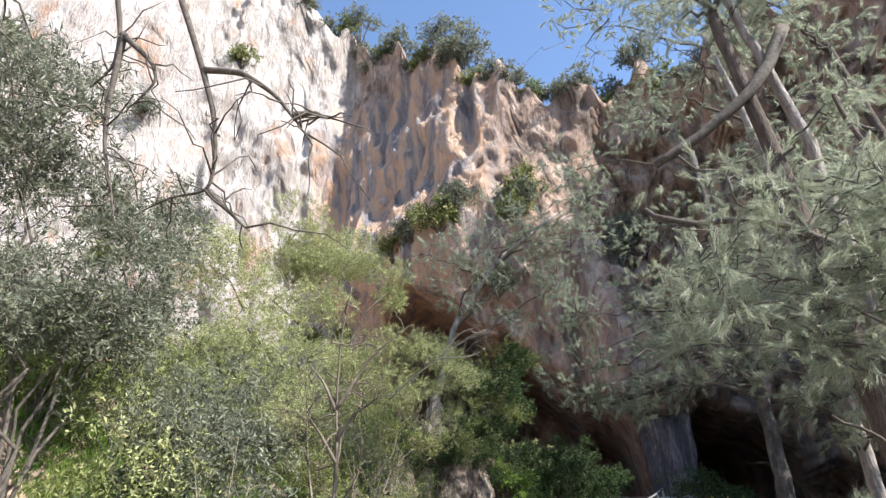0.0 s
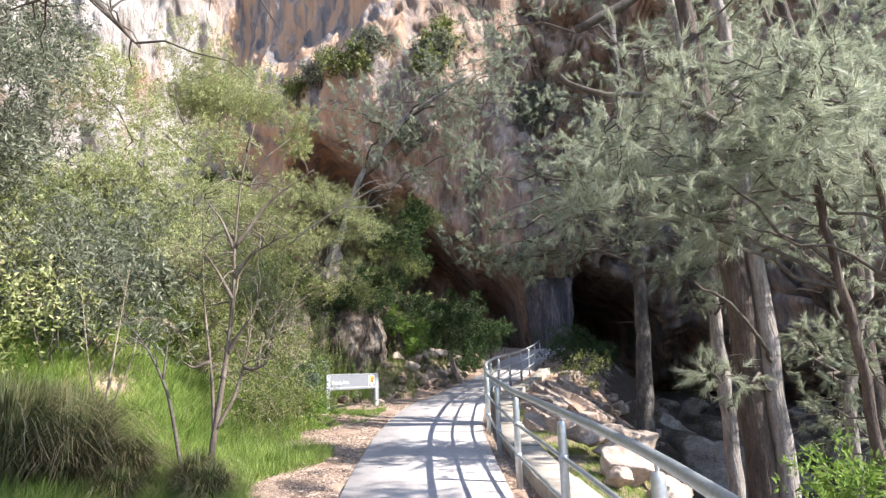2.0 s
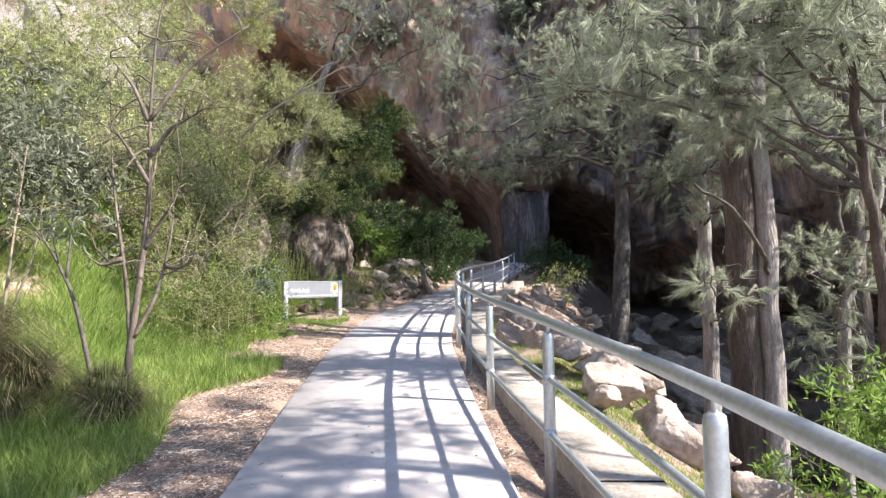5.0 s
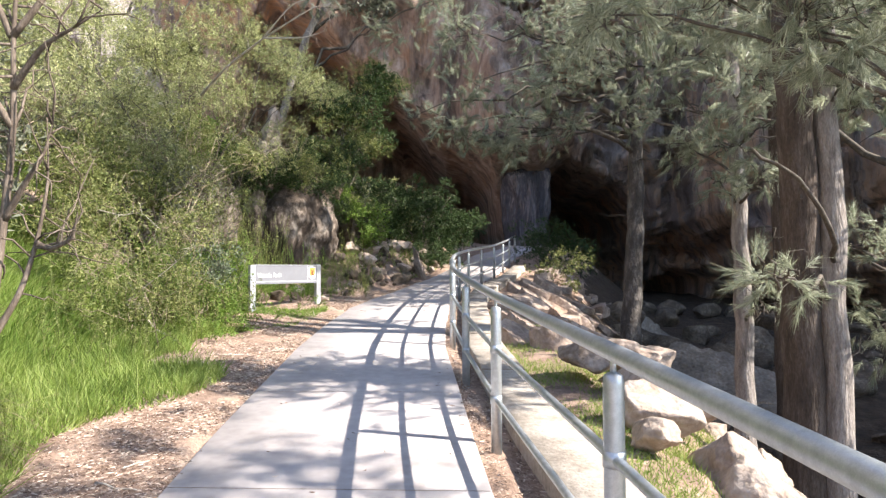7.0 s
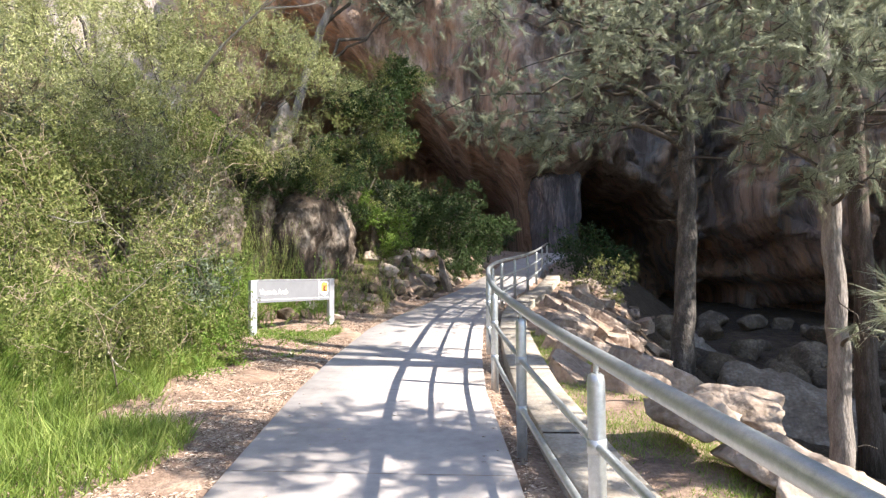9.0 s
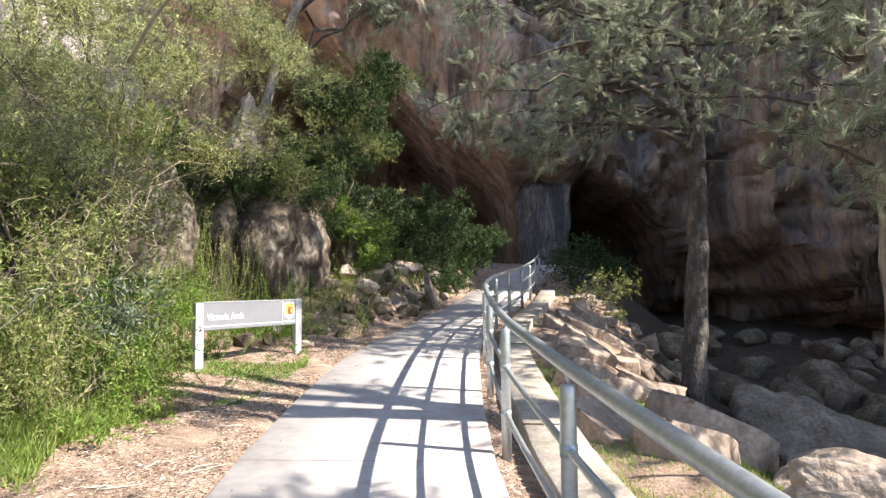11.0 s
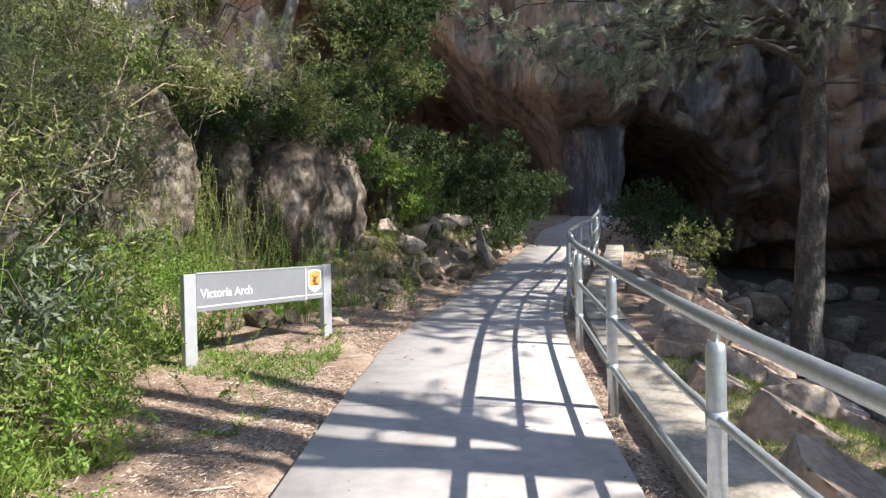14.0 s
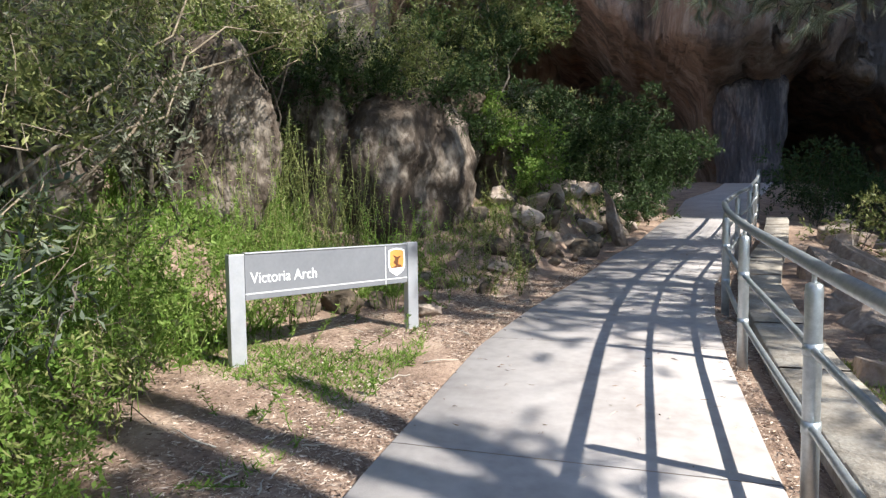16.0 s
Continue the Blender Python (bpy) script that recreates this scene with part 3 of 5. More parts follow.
DARK_MESHES = [boulder_mesh((1, 0.8, 0.6), 50 + s, DARKROCK, 3) for s in range(4)]


def rock(x, y, size, i, turn, label="pinkish limestone boulder on the creek bank", group="boulders on the bank", sink=0.25, squash=1.0):
    ob = thing("boulder", label, "rock", group, data=ROCK_MESHES[i % len(ROCK_MESHES)])
    ob.matrix_world = pose(x, y, gz(x, y) + size * (0.45 - sink), 12 * math.sin(i * 3.1), 10 * math.cos(i * 1.7), turn) @ Matrix.Diagonal((size, size, size * squash, 1))
    return ob


def slab_mesh(seed):
    """An angular slab: an uneven outline, split edges, flat top with chipped corners."""
    rng = np.random.default_rng(seed)
    v, f = ICO[4]
    v = v.copy()
    for w, d in ((np.array([0, 0.10, 1.0]), 0.30), (np.array([0.1, 0, -1.0]), 0.32)):
        w = unit(w + rng.normal(size=3) * 0.1)
        v -= (np.clip(v @ w - d, 0, None) * 0.97)[:, None] * w
    for k in range(7):
        a = (k + rng.uniform(-0.35, 0.35)) * 2 * np.pi / 7
        w = unit(np.array([np.cos(a), np.sin(a), rng.uniform(-0.3, 0.3)]))
        v -= (np.clip(v @ w - rng.uniform(0.5, 0.82), 0, None) * 0.96)[:, None] * w
    v = v * np.array([1.0, 0.8, 1.0])
    h = fbm(v * 2.2 + seed, seed, 4) * 0.05
    return mesh_np("slab", v + unit(v) * h[:, None], f, BANKROCK)


SLABS = [slab_mesh(400 + k) for k in range(7)]
rng = np.random.default_rng(5)
placed = [(1.40, 10.55, 0.5), (1.85, 9.75, 0.5), (1.95, 11.4, 0.5), (2.4, 12.3, 0.5), (2.3, 10.6, 0.4), (0.9, 9.5, 0.5), (0.8, 11.0, 0.5), (1.0, 8.0, 0.6), (0.75, 12.2, 0.45), (1.3, 6.8, 0.6)]
for k in range(420):
    y = rng.uniform(12.6, 24)
    r = rng.uniform(1.0 if y < 17 else 1.35, 4.2)
    x = float(right_edge(y)) + r
    s = rng.uniform(0.40, 0.80)
    if math.hypot(x - 4.9, y - 12.4) < 0.9 or any(math.hypot(x - a, y - b) < (s + c) * 0.6 for a, b, c in placed):
        continue
    placed.append((x, y, s * 0.8))
    ob = thing("rock_slab", "brown angular limestone slab lying on the creek bank", "rock", "boulders on the bank", data=SLABS[k % 7])
    ob.matrix_world = pose(x, y, gz(x, y) - 0.02 * s, rng.uniform(-12, 12), rng.uniform(10, 36), rng.uniform(-40, 40)) @ Matrix.Diagonal((s, s * rng.uniform(0.9, 1.3), s * rng.uniform(0.6, 0.9), 1))
for k in range(900):
    y = rng.uniform(4.5, 30)
    r = rng.uniform(1.15, 5.0)
    x = float(right_edge(y)) + r
    s = rng.uniform(0.22, 0.62) * (1.15 if r < 2.8 else 0.9)
    if y > 17 and r < 1.6:
        continue
    if y < 9 and r > 3.2:
        continue
    if math.hypot(x - 4.9, y - 12.4) < 0.9 or any(math.hypot(x - a, y - b) < (s + c) * 0.72 for a, b, c in placed):
        continue
    placed.append((x, y, s))
    ob = rock(x, y, s, k, rng.uniform(0, 360))
    if y > 12.4 and k % 4:
        ob.data = SLABS[k % 7]
    if len(placed) > 215:
        break
for x, y, s, i, t in ((1.30, 10.45, 0.60, 8, 110), (1.80, 9.75, 0.62, 9, 140), (1.85, 11.35, 0.62, 10, 120), (2.3, 12.4, 0.66, 3, 200), (2.4, 10.6, 0.5, 4, 80), (1.35, 8.3, 0.38, 7, 100)):
    rock(x, y, s, i, t, "sunlit cream limestone boulder below the kerb wall", "boulders on the bank", 0.08, 0.8)
for x, y, s, i in ((-2.75, 21.4, 0.38, 1), (-3.3, 20.4, 0.25, 4), (-3.0, 22.3, 0.40, 5), (-2.45, 22.6, 0.3, 6), (-2.3, 23.8, 0.42, 0), (-1.9, 24.9, 0.38, 3), (-3.6, 22.0, 0.45, 9), (-3.0, 23.4, 0.5, 2), (-1.5, 26.0, 0.35, 7), (-1.9, 27.0, 0.45, 10), (-1.1, 28.2, 0.4, 11), (-4.1, 19.3, 0.2, 1), (-2.5, 25.6, 0.5, 4), (-3.6, 18.0, 0.16, 5), (-3.4, 17.5, 0.2, 6), (-0.9, 30, 0.5, 8), (-1.6, 29.4, 0.6, 2)):
    rock(x, y, s, i, 70 * i, "grey limestone rock edging the footpath", "rocks along the path", 0.2)
for x, y, s, i in ((-3.45, 17.4, 0.20, 3), (-3.3, 17.55, 0.13, 5)):
    rock(x, y, s, i, 50 * i, "small white limestone rock by the sign post", "rocks along the path", 0.1, 0.8)
for x, y, s, i in ((-4.3, 17.3, 0.42, 2), (-4.6, 17.0, 0.30, 6), (-4.05, 17.7, 0.26, 8)):
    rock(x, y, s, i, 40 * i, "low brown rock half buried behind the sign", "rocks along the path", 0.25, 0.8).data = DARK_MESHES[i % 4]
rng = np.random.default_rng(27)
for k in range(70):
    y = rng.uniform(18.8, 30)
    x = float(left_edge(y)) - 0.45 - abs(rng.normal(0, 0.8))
    ob = rock(x, y, rng.uniform(0.12, 0.42), k, rng.uniform(0, 360), "dark grey rock piled beside the footpath", "rocks along the path", 0.22, 1.1)
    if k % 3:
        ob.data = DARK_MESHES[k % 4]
slab_rock = thing("standing_stone", "narrow leaning pale limestone slab beside the path", "rock", data=boulder_mesh((0.22, 0.3, 0.75), 71, ROCK, 4, 8))
slab_rock.matrix_world = pose(-1.75, 23.9, gz(-1.75, 23.9) + 0.5, 4, -18, 30)


def big_rock(name, label, at, size, seed, turn=(0, 0, 0), mat=DARKROCK, cuts=7, rough=0.1):
    ob = thing(name, label, "rock", data=boulder_mesh(size, seed, mat, 5, cuts, rough))
    ob.matrix_world = pose(*at, *turn)


big_rock("boulder", "huge rounded dark limestone boulder behind the sign", (-4.9, 20.6, 2.5), (1.2, 1.15, 1.5), 103, (0, 6, 30), DAPPLED, 2, 0.13)
big_rock("rock_outcrop", "tall pale grey limestone outcrop on the bank", (-7.6, 18.9, 2.6), (1.1, 1.0, 2.1), 110, (0, 8, 0), DAPPLED, 9, 0.16)
big_rock("rock_outcrop", "mottled pale limestone outcrop half hidden by weeds", (-6.5, 17.6, 2.8), (1.2, 0.9, 1.5), 116, (0, -6, 0), DAPPLED, 4, 0.18)
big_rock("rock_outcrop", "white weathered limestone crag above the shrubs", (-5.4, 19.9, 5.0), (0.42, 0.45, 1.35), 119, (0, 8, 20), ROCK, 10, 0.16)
big_rock("rock_outcrop", "dark limestone bank behind the sign", (-6.2, 20.2, 2.5), (1.4, 1.2, 1.9), 121, (0, 0, 0), DAPPLED, 3, 0.16)
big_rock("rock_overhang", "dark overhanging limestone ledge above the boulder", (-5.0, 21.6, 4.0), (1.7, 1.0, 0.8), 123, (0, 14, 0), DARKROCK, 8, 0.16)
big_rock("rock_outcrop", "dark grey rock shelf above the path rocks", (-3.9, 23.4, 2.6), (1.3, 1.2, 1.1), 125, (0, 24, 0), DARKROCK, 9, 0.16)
big_rock("rock_outcrop", "grey limestone outcrop among shrubs on the bank", (-6.9, 15.6, 2.3), (0.8, 0.6, 0.8), 111, (0, 0, 20), DAPPLED, 5, 0.16)
big_rock("boulder", "huge tilted grey boulder in the creek bed", (9.0, 24.2, -2.6), (3.0, 2.0, 1.5), 104, (12, 24, -38), GREYROCK, 8, 0.07)
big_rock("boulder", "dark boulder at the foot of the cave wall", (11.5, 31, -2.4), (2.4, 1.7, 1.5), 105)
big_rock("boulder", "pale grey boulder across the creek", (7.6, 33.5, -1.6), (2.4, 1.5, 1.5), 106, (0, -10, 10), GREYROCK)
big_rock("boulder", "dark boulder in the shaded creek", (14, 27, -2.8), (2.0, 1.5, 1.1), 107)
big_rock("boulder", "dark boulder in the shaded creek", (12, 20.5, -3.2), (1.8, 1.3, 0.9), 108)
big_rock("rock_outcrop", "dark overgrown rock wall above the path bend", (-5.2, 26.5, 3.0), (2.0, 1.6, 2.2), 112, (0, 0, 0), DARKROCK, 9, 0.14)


rng = np.random.default_rng(15)
for k in range(85):
    y = rng.uniform(11, 42)
    x = float(right_edge(y)) + rng.uniform(4.2, 17)
    size, turn = rng.uniform(0.3, 1.0) * (1.25 if y > 24 else 1.0), rng.uniform(0, 360)
    if math.hypot(x - 9.0, y - 24.2) < 3.2 or math.hypot(x - 5.4, y - 16.2) < 1 or math.hypot(x - 4.9, y - 23.2) < 1:
        continue
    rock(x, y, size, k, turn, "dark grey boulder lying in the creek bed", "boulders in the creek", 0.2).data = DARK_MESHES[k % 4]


def make_pillar():
    """Fluted flowstone between the two caves."""
    nz, na = 70, 120
    u, a = np.meshgrid(np.linspace(0, 1, nz), np.linspace(0, 2 * np.pi, na, endpoint=False), indexing="ij")
    z = 1.0 + u * 9.2
    wide = 1.5 + 0.35 * smooth(0.8, 1.0, u) + 0.3 * smooth(0.2, 0.0, u)
    p = np.stack([np.cos(a) * 2.2, np.sin(a) * 2.2, z * 0.10], -1).reshape(-1, 3)
    flute = (1 - np.abs(fbm(p * 1.6, 61, 3))).reshape(z.shape) * 0.7 - 0.5
    q = np.stack([np.cos(a) * 1.5, np.sin(a) * 1.5, z * 0.5], -1).reshape(-1, 3)
    r = wide * (1 + flute * 0.5 + fbm(q, 63, 4).reshape(z.shape) * 0.42)
    v = np.stack([3.85 + r * np.cos(a), 46.9 + 2.6 * smooth(0.72, 1.0, u) + r * np.sin(a) * 0.9, z], -1).reshape(-1, 3)
    i, j = np.meshgrid(np.arange(nz - 1), np.arange(na), indexing="ij")
    f0, f1 = i * na + j, i * na + (j + 1) % na
    f = np.stack([f0, f1, f1 + na, f0 + na], -1).reshape(-1, 4)
    thing("flowstone_pillar", "blue-grey fluted flowstone pillar between two cave mouths", "rock pillar", data=mesh_np("flowstone_pillar", v, f, FLOW))


make_pillar()
thing("creek", "dark still creek water in the shaded gully", "water", kind="structure", data=mesh_np("creek", [(7, -40, -3.3), (40, -40, -3.3), (40, 60, -3.3), (7, 60, -3.3)], [(0, 1, 2, 3)], WATER))


# ---- plants ----
def puff_points(puffs, density, rng, hollow=0.55):
    """Anchor points in ball-shaped puffs, thinned by noise so that gaps show; with the way out from each puff's middle."""
    at, out = [], []
    split = []
    for x, y, z, r in puffs:
        for k in range(5):
            o = unit(rng.normal(size=3)) * r * rng.uniform(0.3, 1.15)
            split.append((x + o[0], y + o[1], z + o[2] * 0.75, r * rng.uniform(0.38, 0.72)))
    density = density * 0.75
    for x, y, z, r in split:
        n = int(density * r ** 2.2) + 6
        w = unit(rng.normal(size=(n, 3)))
        rad = r * rng.uniform(0.1, 1.0, n) ** hollow
        q = np.array((x, y, z)) + w * rad[:, None] * np.array([1.1, 1.1, 0.85])
        keep = vnoise(q * 1.5 / max(0.4, min(r, 1.0)), 77) > rng.uniform(0.22, 0.58, n)
        at.append(q[keep])
        out.append(w[keep])
    return np.concatenate(at), np.concatenate(out)


def bend(a, b, sag, rng, n=7, wiggle=0.06):
    a, b = np.asarray(a, float), np.asarray(b, float)
    t = np.linspace(0, 1, n)[:, None]
    d = np.linalg.norm(b - a)
    p = a + (b - a) * t + np.array([0, 0, sag * d]) * np.sin(np.pi * t)
    return p + rng.normal(size=(n, 3)) * wiggle * d * 0.5 * np.sin(np.pi * t)


def crown_needles(puffs, density, rng, mat=NEEDLE, per=26, length=0.22, width=0.009):
    at, out = puff_points(puffs, density, rng)
    axis = unit(out * 0.7 + rng.normal(size=out.shape) * 0.45 + np.array([0, 0, 0.05]))
    n = len(at)
    s = rng.uniform(0, 0.26, (n, per, 1))
    way = unit(axis[:, None, :] + rng.normal(size=(n, per, 3)) * 0.33 + np.array([0, 0, -0.16]))
    base = at[:, None, :] + axis[:, None, :] * s + rng.normal(size=(n, per, 3)) * 0.012
    m = n * per
    return needles("crown", base.reshape(-1, 3), way.reshape(-1, 3), length * rng.uniform(0.5, 1.3, m), width * rng.uniform(0.7, 1.3, m), mat, rng), at, axis


def crown_leaves(puffs, density, rng, mat, per=12, length=0.06, width=0.02, spread=0.09):
    at, out = puff_points(puffs, density, rng)
    axis = unit(out * 0.5 + rng.normal(size=out.shape) * 0.5 + np.array([0, 0, 0.35]))
    n = len(at)
    s = rng.uniform(0, spread * 2.4, (n, per, 1))
    way = unit(axis[:, None, :] * 0.6 + rng.normal(size=(n, per, 3)) * 0.7)
    base = at[:, None, :] + axis[:, None, :] * s + rng.normal(size=(n, per, 3)) * spread * 0.25
    m = n * per
    return leaves("crown", base.reshape(-1, 3), way.reshape(-1, 3), length * rng.uniform(0.6, 1.4, m), width * rng.uniform(0.7, 1.3, m), mat, rng), at, axis


def twig_list(at, axis, puffs, rng, share=0.25, radius=0.006):
    """Thin twigs from the puff's middle out to some of the anchors."""
    out = []
    mids = np.array([p[:3] for p in puffs])
    for i in np.nonzero(rng.uniform(size=len(at)) < share)[0]:
        m = mids[np.argmin(np.linalg.norm(mids - at[i], axis=1))]
        a = m + (at[i] - m) * rng.uniform(0.2, 0.75) + rng.normal(size=3) * 0.16
        b = at[i] + axis[i] * 0.2
        out.append((bend(a, b, 0.10, rng, 5, 0.22), np.array([1.4, 1.2, 1.0, 0.7, 0.35]) * radius, 4))
    return out


def she_oak(label, trunk, radius, puffs, seed, limbs=(), density=300, width=0.011, bark=BARK, group="she-oaks by the creek", per=30, length=0.24, mat=NEEDLE, drop=1.0):
    """A she-oak: tapered trunk, limbs to each puff of foliage, twigs and fine drooping needles."""
    rng = np.random.default_rng(seed)
    trunk = np.array(trunk, float)
    t = np.linspace(0, 1, 26)
    s = np.linspace(0, 1, len(trunk))
    line = np.stack([np.interp(t, s, trunk[:, k]) for k in range(3)], -1)
    line[1:-1] += rng.normal(size=(24, 3)) * np.array([0.02, 0.02, 0])
    tree = thing("she_oak", label, "tree", group, at=tuple(trunk[0]))
    rad = radius * (1 - 0.62 * t) * (1 + 0.25 * np.exp(-t * 30))
    part("trunk", tubes("trunk", [(line, rad, 14)], bark), tree)
    for x, y, z, r in puffs:
        h = z - drop * rng.uniform(0.1, 0.5) * math.hypot(x - trunk[0, 0], y - trunk[0, 1]) - 0.1
        k = int(np.argmin(np.abs(line[:, 2] - np.clip(h, trunk[0, 2] + 0.8, trunk[-1, 2] - 0.3))))
        p = bend(line[k], (x, y, z), 0.06, rng, 9, 0.07)
        r0 = min(rad[k] * 0.55, 0.02 + 0.022 * r + 0.006 * np.linalg.norm(p[-1] - p[0]))
        part("limb", tubes("limb", [(p, np.linspace(r0, 0.010, 9), 7)], TWIG), tree)
    for pts, r0 in limbs:
        pts = np.array(pts)
        q = np.linspace(0, len(pts) - 1, 14)
        p = np.stack([np.interp(q, np.arange(len(pts)), pts[:, k]) for k in range(3)], -1)
        p[1:-1] += rng.normal(size=(12, 3)) * 0.02
        # limbs wear the dark twig bark, its tone standing in for shade
        part("limb", tubes("limb", [(p, np.linspace(r0, r0 * 0.55, 14), 9)], TWIG), tree)
    for _ in range(9):
        k = rng.integers(3, 22)
        w = unit(rng.normal(size=3) * np.array([1, 1, 0.3]))
        p = bend(line[k], line[k] + w * rng.uniform(0.4, 1.3), 0.05, rng, 6, 0.12)
        part("dead_twig", tubes("dead_twig", [(p, np.linspace(0.016, 0.004, 6), 5)], TWIG), tree)
    crown, at, axis = crown_needles(puffs, density * 0.6, rng, mat, int(per * 1.9), length * 0.92, width * 0.72)
    for x, y, z, r in puffs:
        for _ in range(3 if r < 1.5 else 4):
            a = np.array((x, y, z)) + rng.normal(size=3) * r * 0.25
            b = np.array((x, y, z)) + unit(rng.normal(size=3) * np.array([1, 1, 0.7])) * r * rng.uniform(0.8, 1.4)
            p = bend(a, b, rng.uniform(-0.05, 0.22), rng, 9, 0.16)
            part("branchlet", tubes("branchlet", [(p, np.linspace(0.013 + 0.006 * r, 0.004, 9), 5)], TWIG), tree)
    part("twig", tubes("twig", twig_list(at, axis, puffs, rng), TWIG), tree, "", "stuff")
    part("crown", crown, tree, "fine drooping grey-green needles", "stuff")


def shrub(name, label, base, puffs, seed, mat=OLIVE, density=260, per=12, length=0.06, width=0.02, stem=0.02, group="shrubs on the bank", category="shrub", spread=0.09, bark=TWIG, twig=0.005, share=0.12):
    """A many-stemmed shrub or small tree with separate leaves."""
    rng = np.random.default_rng(seed)
    bx, by = base
    b = np.array((bx, by, gz(bx, by) - 0.05))
    ob = thing(name, label, category, group, at=tuple(b))
    for x, y, z, r in puffs:
        start = b + rng.normal(size=3) * np.array([0.12, 0.12, 0])
        p = bend(start, (x, y, z), 0.10, rng, 9, 0.07)
        part("stem", tubes("stem", [(p, np.linspace(stem * (0.6 + 0.5 * r), stem * 0.25, 9), 6)], bark), ob)
    crown, at, axis = crown_leaves(puffs, density, rng, mat, per, length, width, spread)
    part("twig", tubes("twig", twig_list(at, axis, puffs, rng, share, twig), bark), ob, "", "stuff")
    part("crown", crown, ob, "", "stuff")


LIMB_A = [(5.13, 12.27, 11.38), (4.64, 12.04, 10.49), (3.99, 11.8, 9.63), (3.19, 11.8, 9.05), (2.43, 11.8, 8.6), (1.81, 11.8, 8.29)]
LIMB_A2 = [(4.96, 12.33, 5.49), (4.46, 11.92, 6.12), (4.02, 11.8, 6.42), (3.32, 11.8, 6.75), (2.37, 11.8, 6.84), (1.75, 11.8, 7.03), (1.42, 11.8, 7.34)]
LIMB_A3 = [(4.96, 12.27, 1.59), (4.6, 11.68, 1.91), (4.26, 11.33, 2.3), (3.91, 11.33, 2.7), (3.45, 11.33, 3.01)]
LIMB_B1 = [(5.0, 23.1, 5.75), (4.4, 22.8, 6.25), (3.6, 22.6, 6.72), (3.0, 22.6, 6.92), (2.3, 22.6, 6.75), (1.6, 22.6, 6.35), (0.9, 22.6, 6.2)]
LIMB_B2 = [(5.0, 23.1, 5.2), (4.4, 22.7, 5.5), (3.6, 22.5, 5.75), (2.86, 22.4, 5.8), (1.6, 22.4, 5.65), (0.2, 22.4, 5.4)]
LIMB_B3 = [(5.1, 23.1, 6.2), (5.29, 22.8, 6.12), (6.42, 22.8, 5.83), (7.38, 22.8, 5.48), (8.62, 22.8, 5.06)]
LIMB_B4 = [(5.1, 23.1, 4.9), (5.26, 22.9, 4.9), (6.11, 22.8, 4.84), (6.94, 22.8, 4.66)]
LIMB_B5 = [(5.0, 23.1, 6.4), (4.3, 22.9, 7.6), (3.2, 22.6, 8.4), (1.9, 22.4, 8.7)]
OAK_A = [(5.0, 12.0, 4.0, 0.3), (3.7, 11.0, 1.4, 0.45), (5.6, 12.2, 3.8, 0.4)]
OAK_F = [(7.37, 16.86, 7.3, 1.7), (8.21, 16.0, 8.44, 2.04), (8.72, 14.73, 6.86, 1.87), (6.33, 16.56, 11.66, 1.87), (6.7, 15.6, 9.03, 1.87), (7.16, 16.19, 15.04, 2.38), (5.03, 16.71, 18.21, 2.55)]
FRONDS = [(2.46, 9.06, 4.31, 1.0), (3.23, 9.42, 4.1, 0.9), (1.91, 9.32, 4.89, 0.7), (3.87, 9.03, 4.53, 0.9), (3.5, 8.9, 5.7, 0.9), (2.6, 9.4, 6.3, 0.9), (4.5, 8.2, 4.9, 0.9), (3.35, 9.3, 4.75, 0.7), (4.1, 9.3, 4.55, 0.6), (4.6, 9.2, 5.1, 0.7), (3.8, 9.3, 5.9, 0.8), (4.8, 9.3, 5.9, 0.8), (5.2, 9.2, 4.3, 0.7), (2.0, 9.3, 4.2, 0.5), (1.3, 9.3, 3.9, 0.35), (3.2, 9.3, 3.7, 0.4)]
OAK_D2 = [(4.97, 17.92, 7.21, 1.87), (6.53, 18.63, 6.78, 1.69), (3.87, 18.42, 8.38, 1.51), (6.51, 19.71, 10.07, 2.25), (3.36, 23.29, 8.3, 1.32), (4.86, 22.05, 6.24, 1.32)]
OAK_D3 = [(4.85, 17.28, 14.72, 2.1), (3.34, 19.44, 15.39, 1.94), (2.11, 19.29, 18.8, 2.42), (5.11, 17.81, 10.05, 1.62), (0.44, 22.37, 14.69, 1.45), (2.98, 20.09, 10.6, 1.45)]
OAK_B = [(1.62, 21.75, 5.41, 0.8), (2.79, 21.64, 7.06, 1.0), (0.18, 22.39, 7.24, 0.8), (3.53, 21.65, 8.09, 1.0), (0.67, 21.82, 5.45, 0.5), (5.35, 21.16, 7.97, 0.9), (2.55, 22.0, 5.98, 0.7), (3.69, 21.03, 9.41, 1.2), (1.67, 21.75, 8.65, 0.9), (-0.41, 21.01, 8.12, 0.9), (3.5, 25.5, 9.5, 1.2), (4.8, 26.0, 10.0, 1.2), (5.8, 25.3, 11.5, 1.3), (2.5, 26.3, 8.0, 1.0), (4.2, 26.8, 11.2, 1.2), (0.2, 22.4, 5.5, 0.7), (1.3, 22.4, 5.25, 0.6), (-0.7, 22.4, 5.9, 0.6), (2.4, 22.3, 5.5, 0.6), (-1.6, 22.5, 6.3, 0.6)]
OAK_D = [(4.35, 15.89, 4.8, 0.8), (4.77, 15.35, 3.91, 0.6), (4.97, 14.86, 5.23, 1.0), (4.95, 14.26, 3.1, 0.5), (4.49, 15.07, 3.17, 0.28), (4.92, 14.34, 0.78, 0.45), (4.68, 15.95, 5.86, 0.8), (4.17, 16.14, 4.11, 0.45), (5.19, 14.47, 4.18, 0.7)]
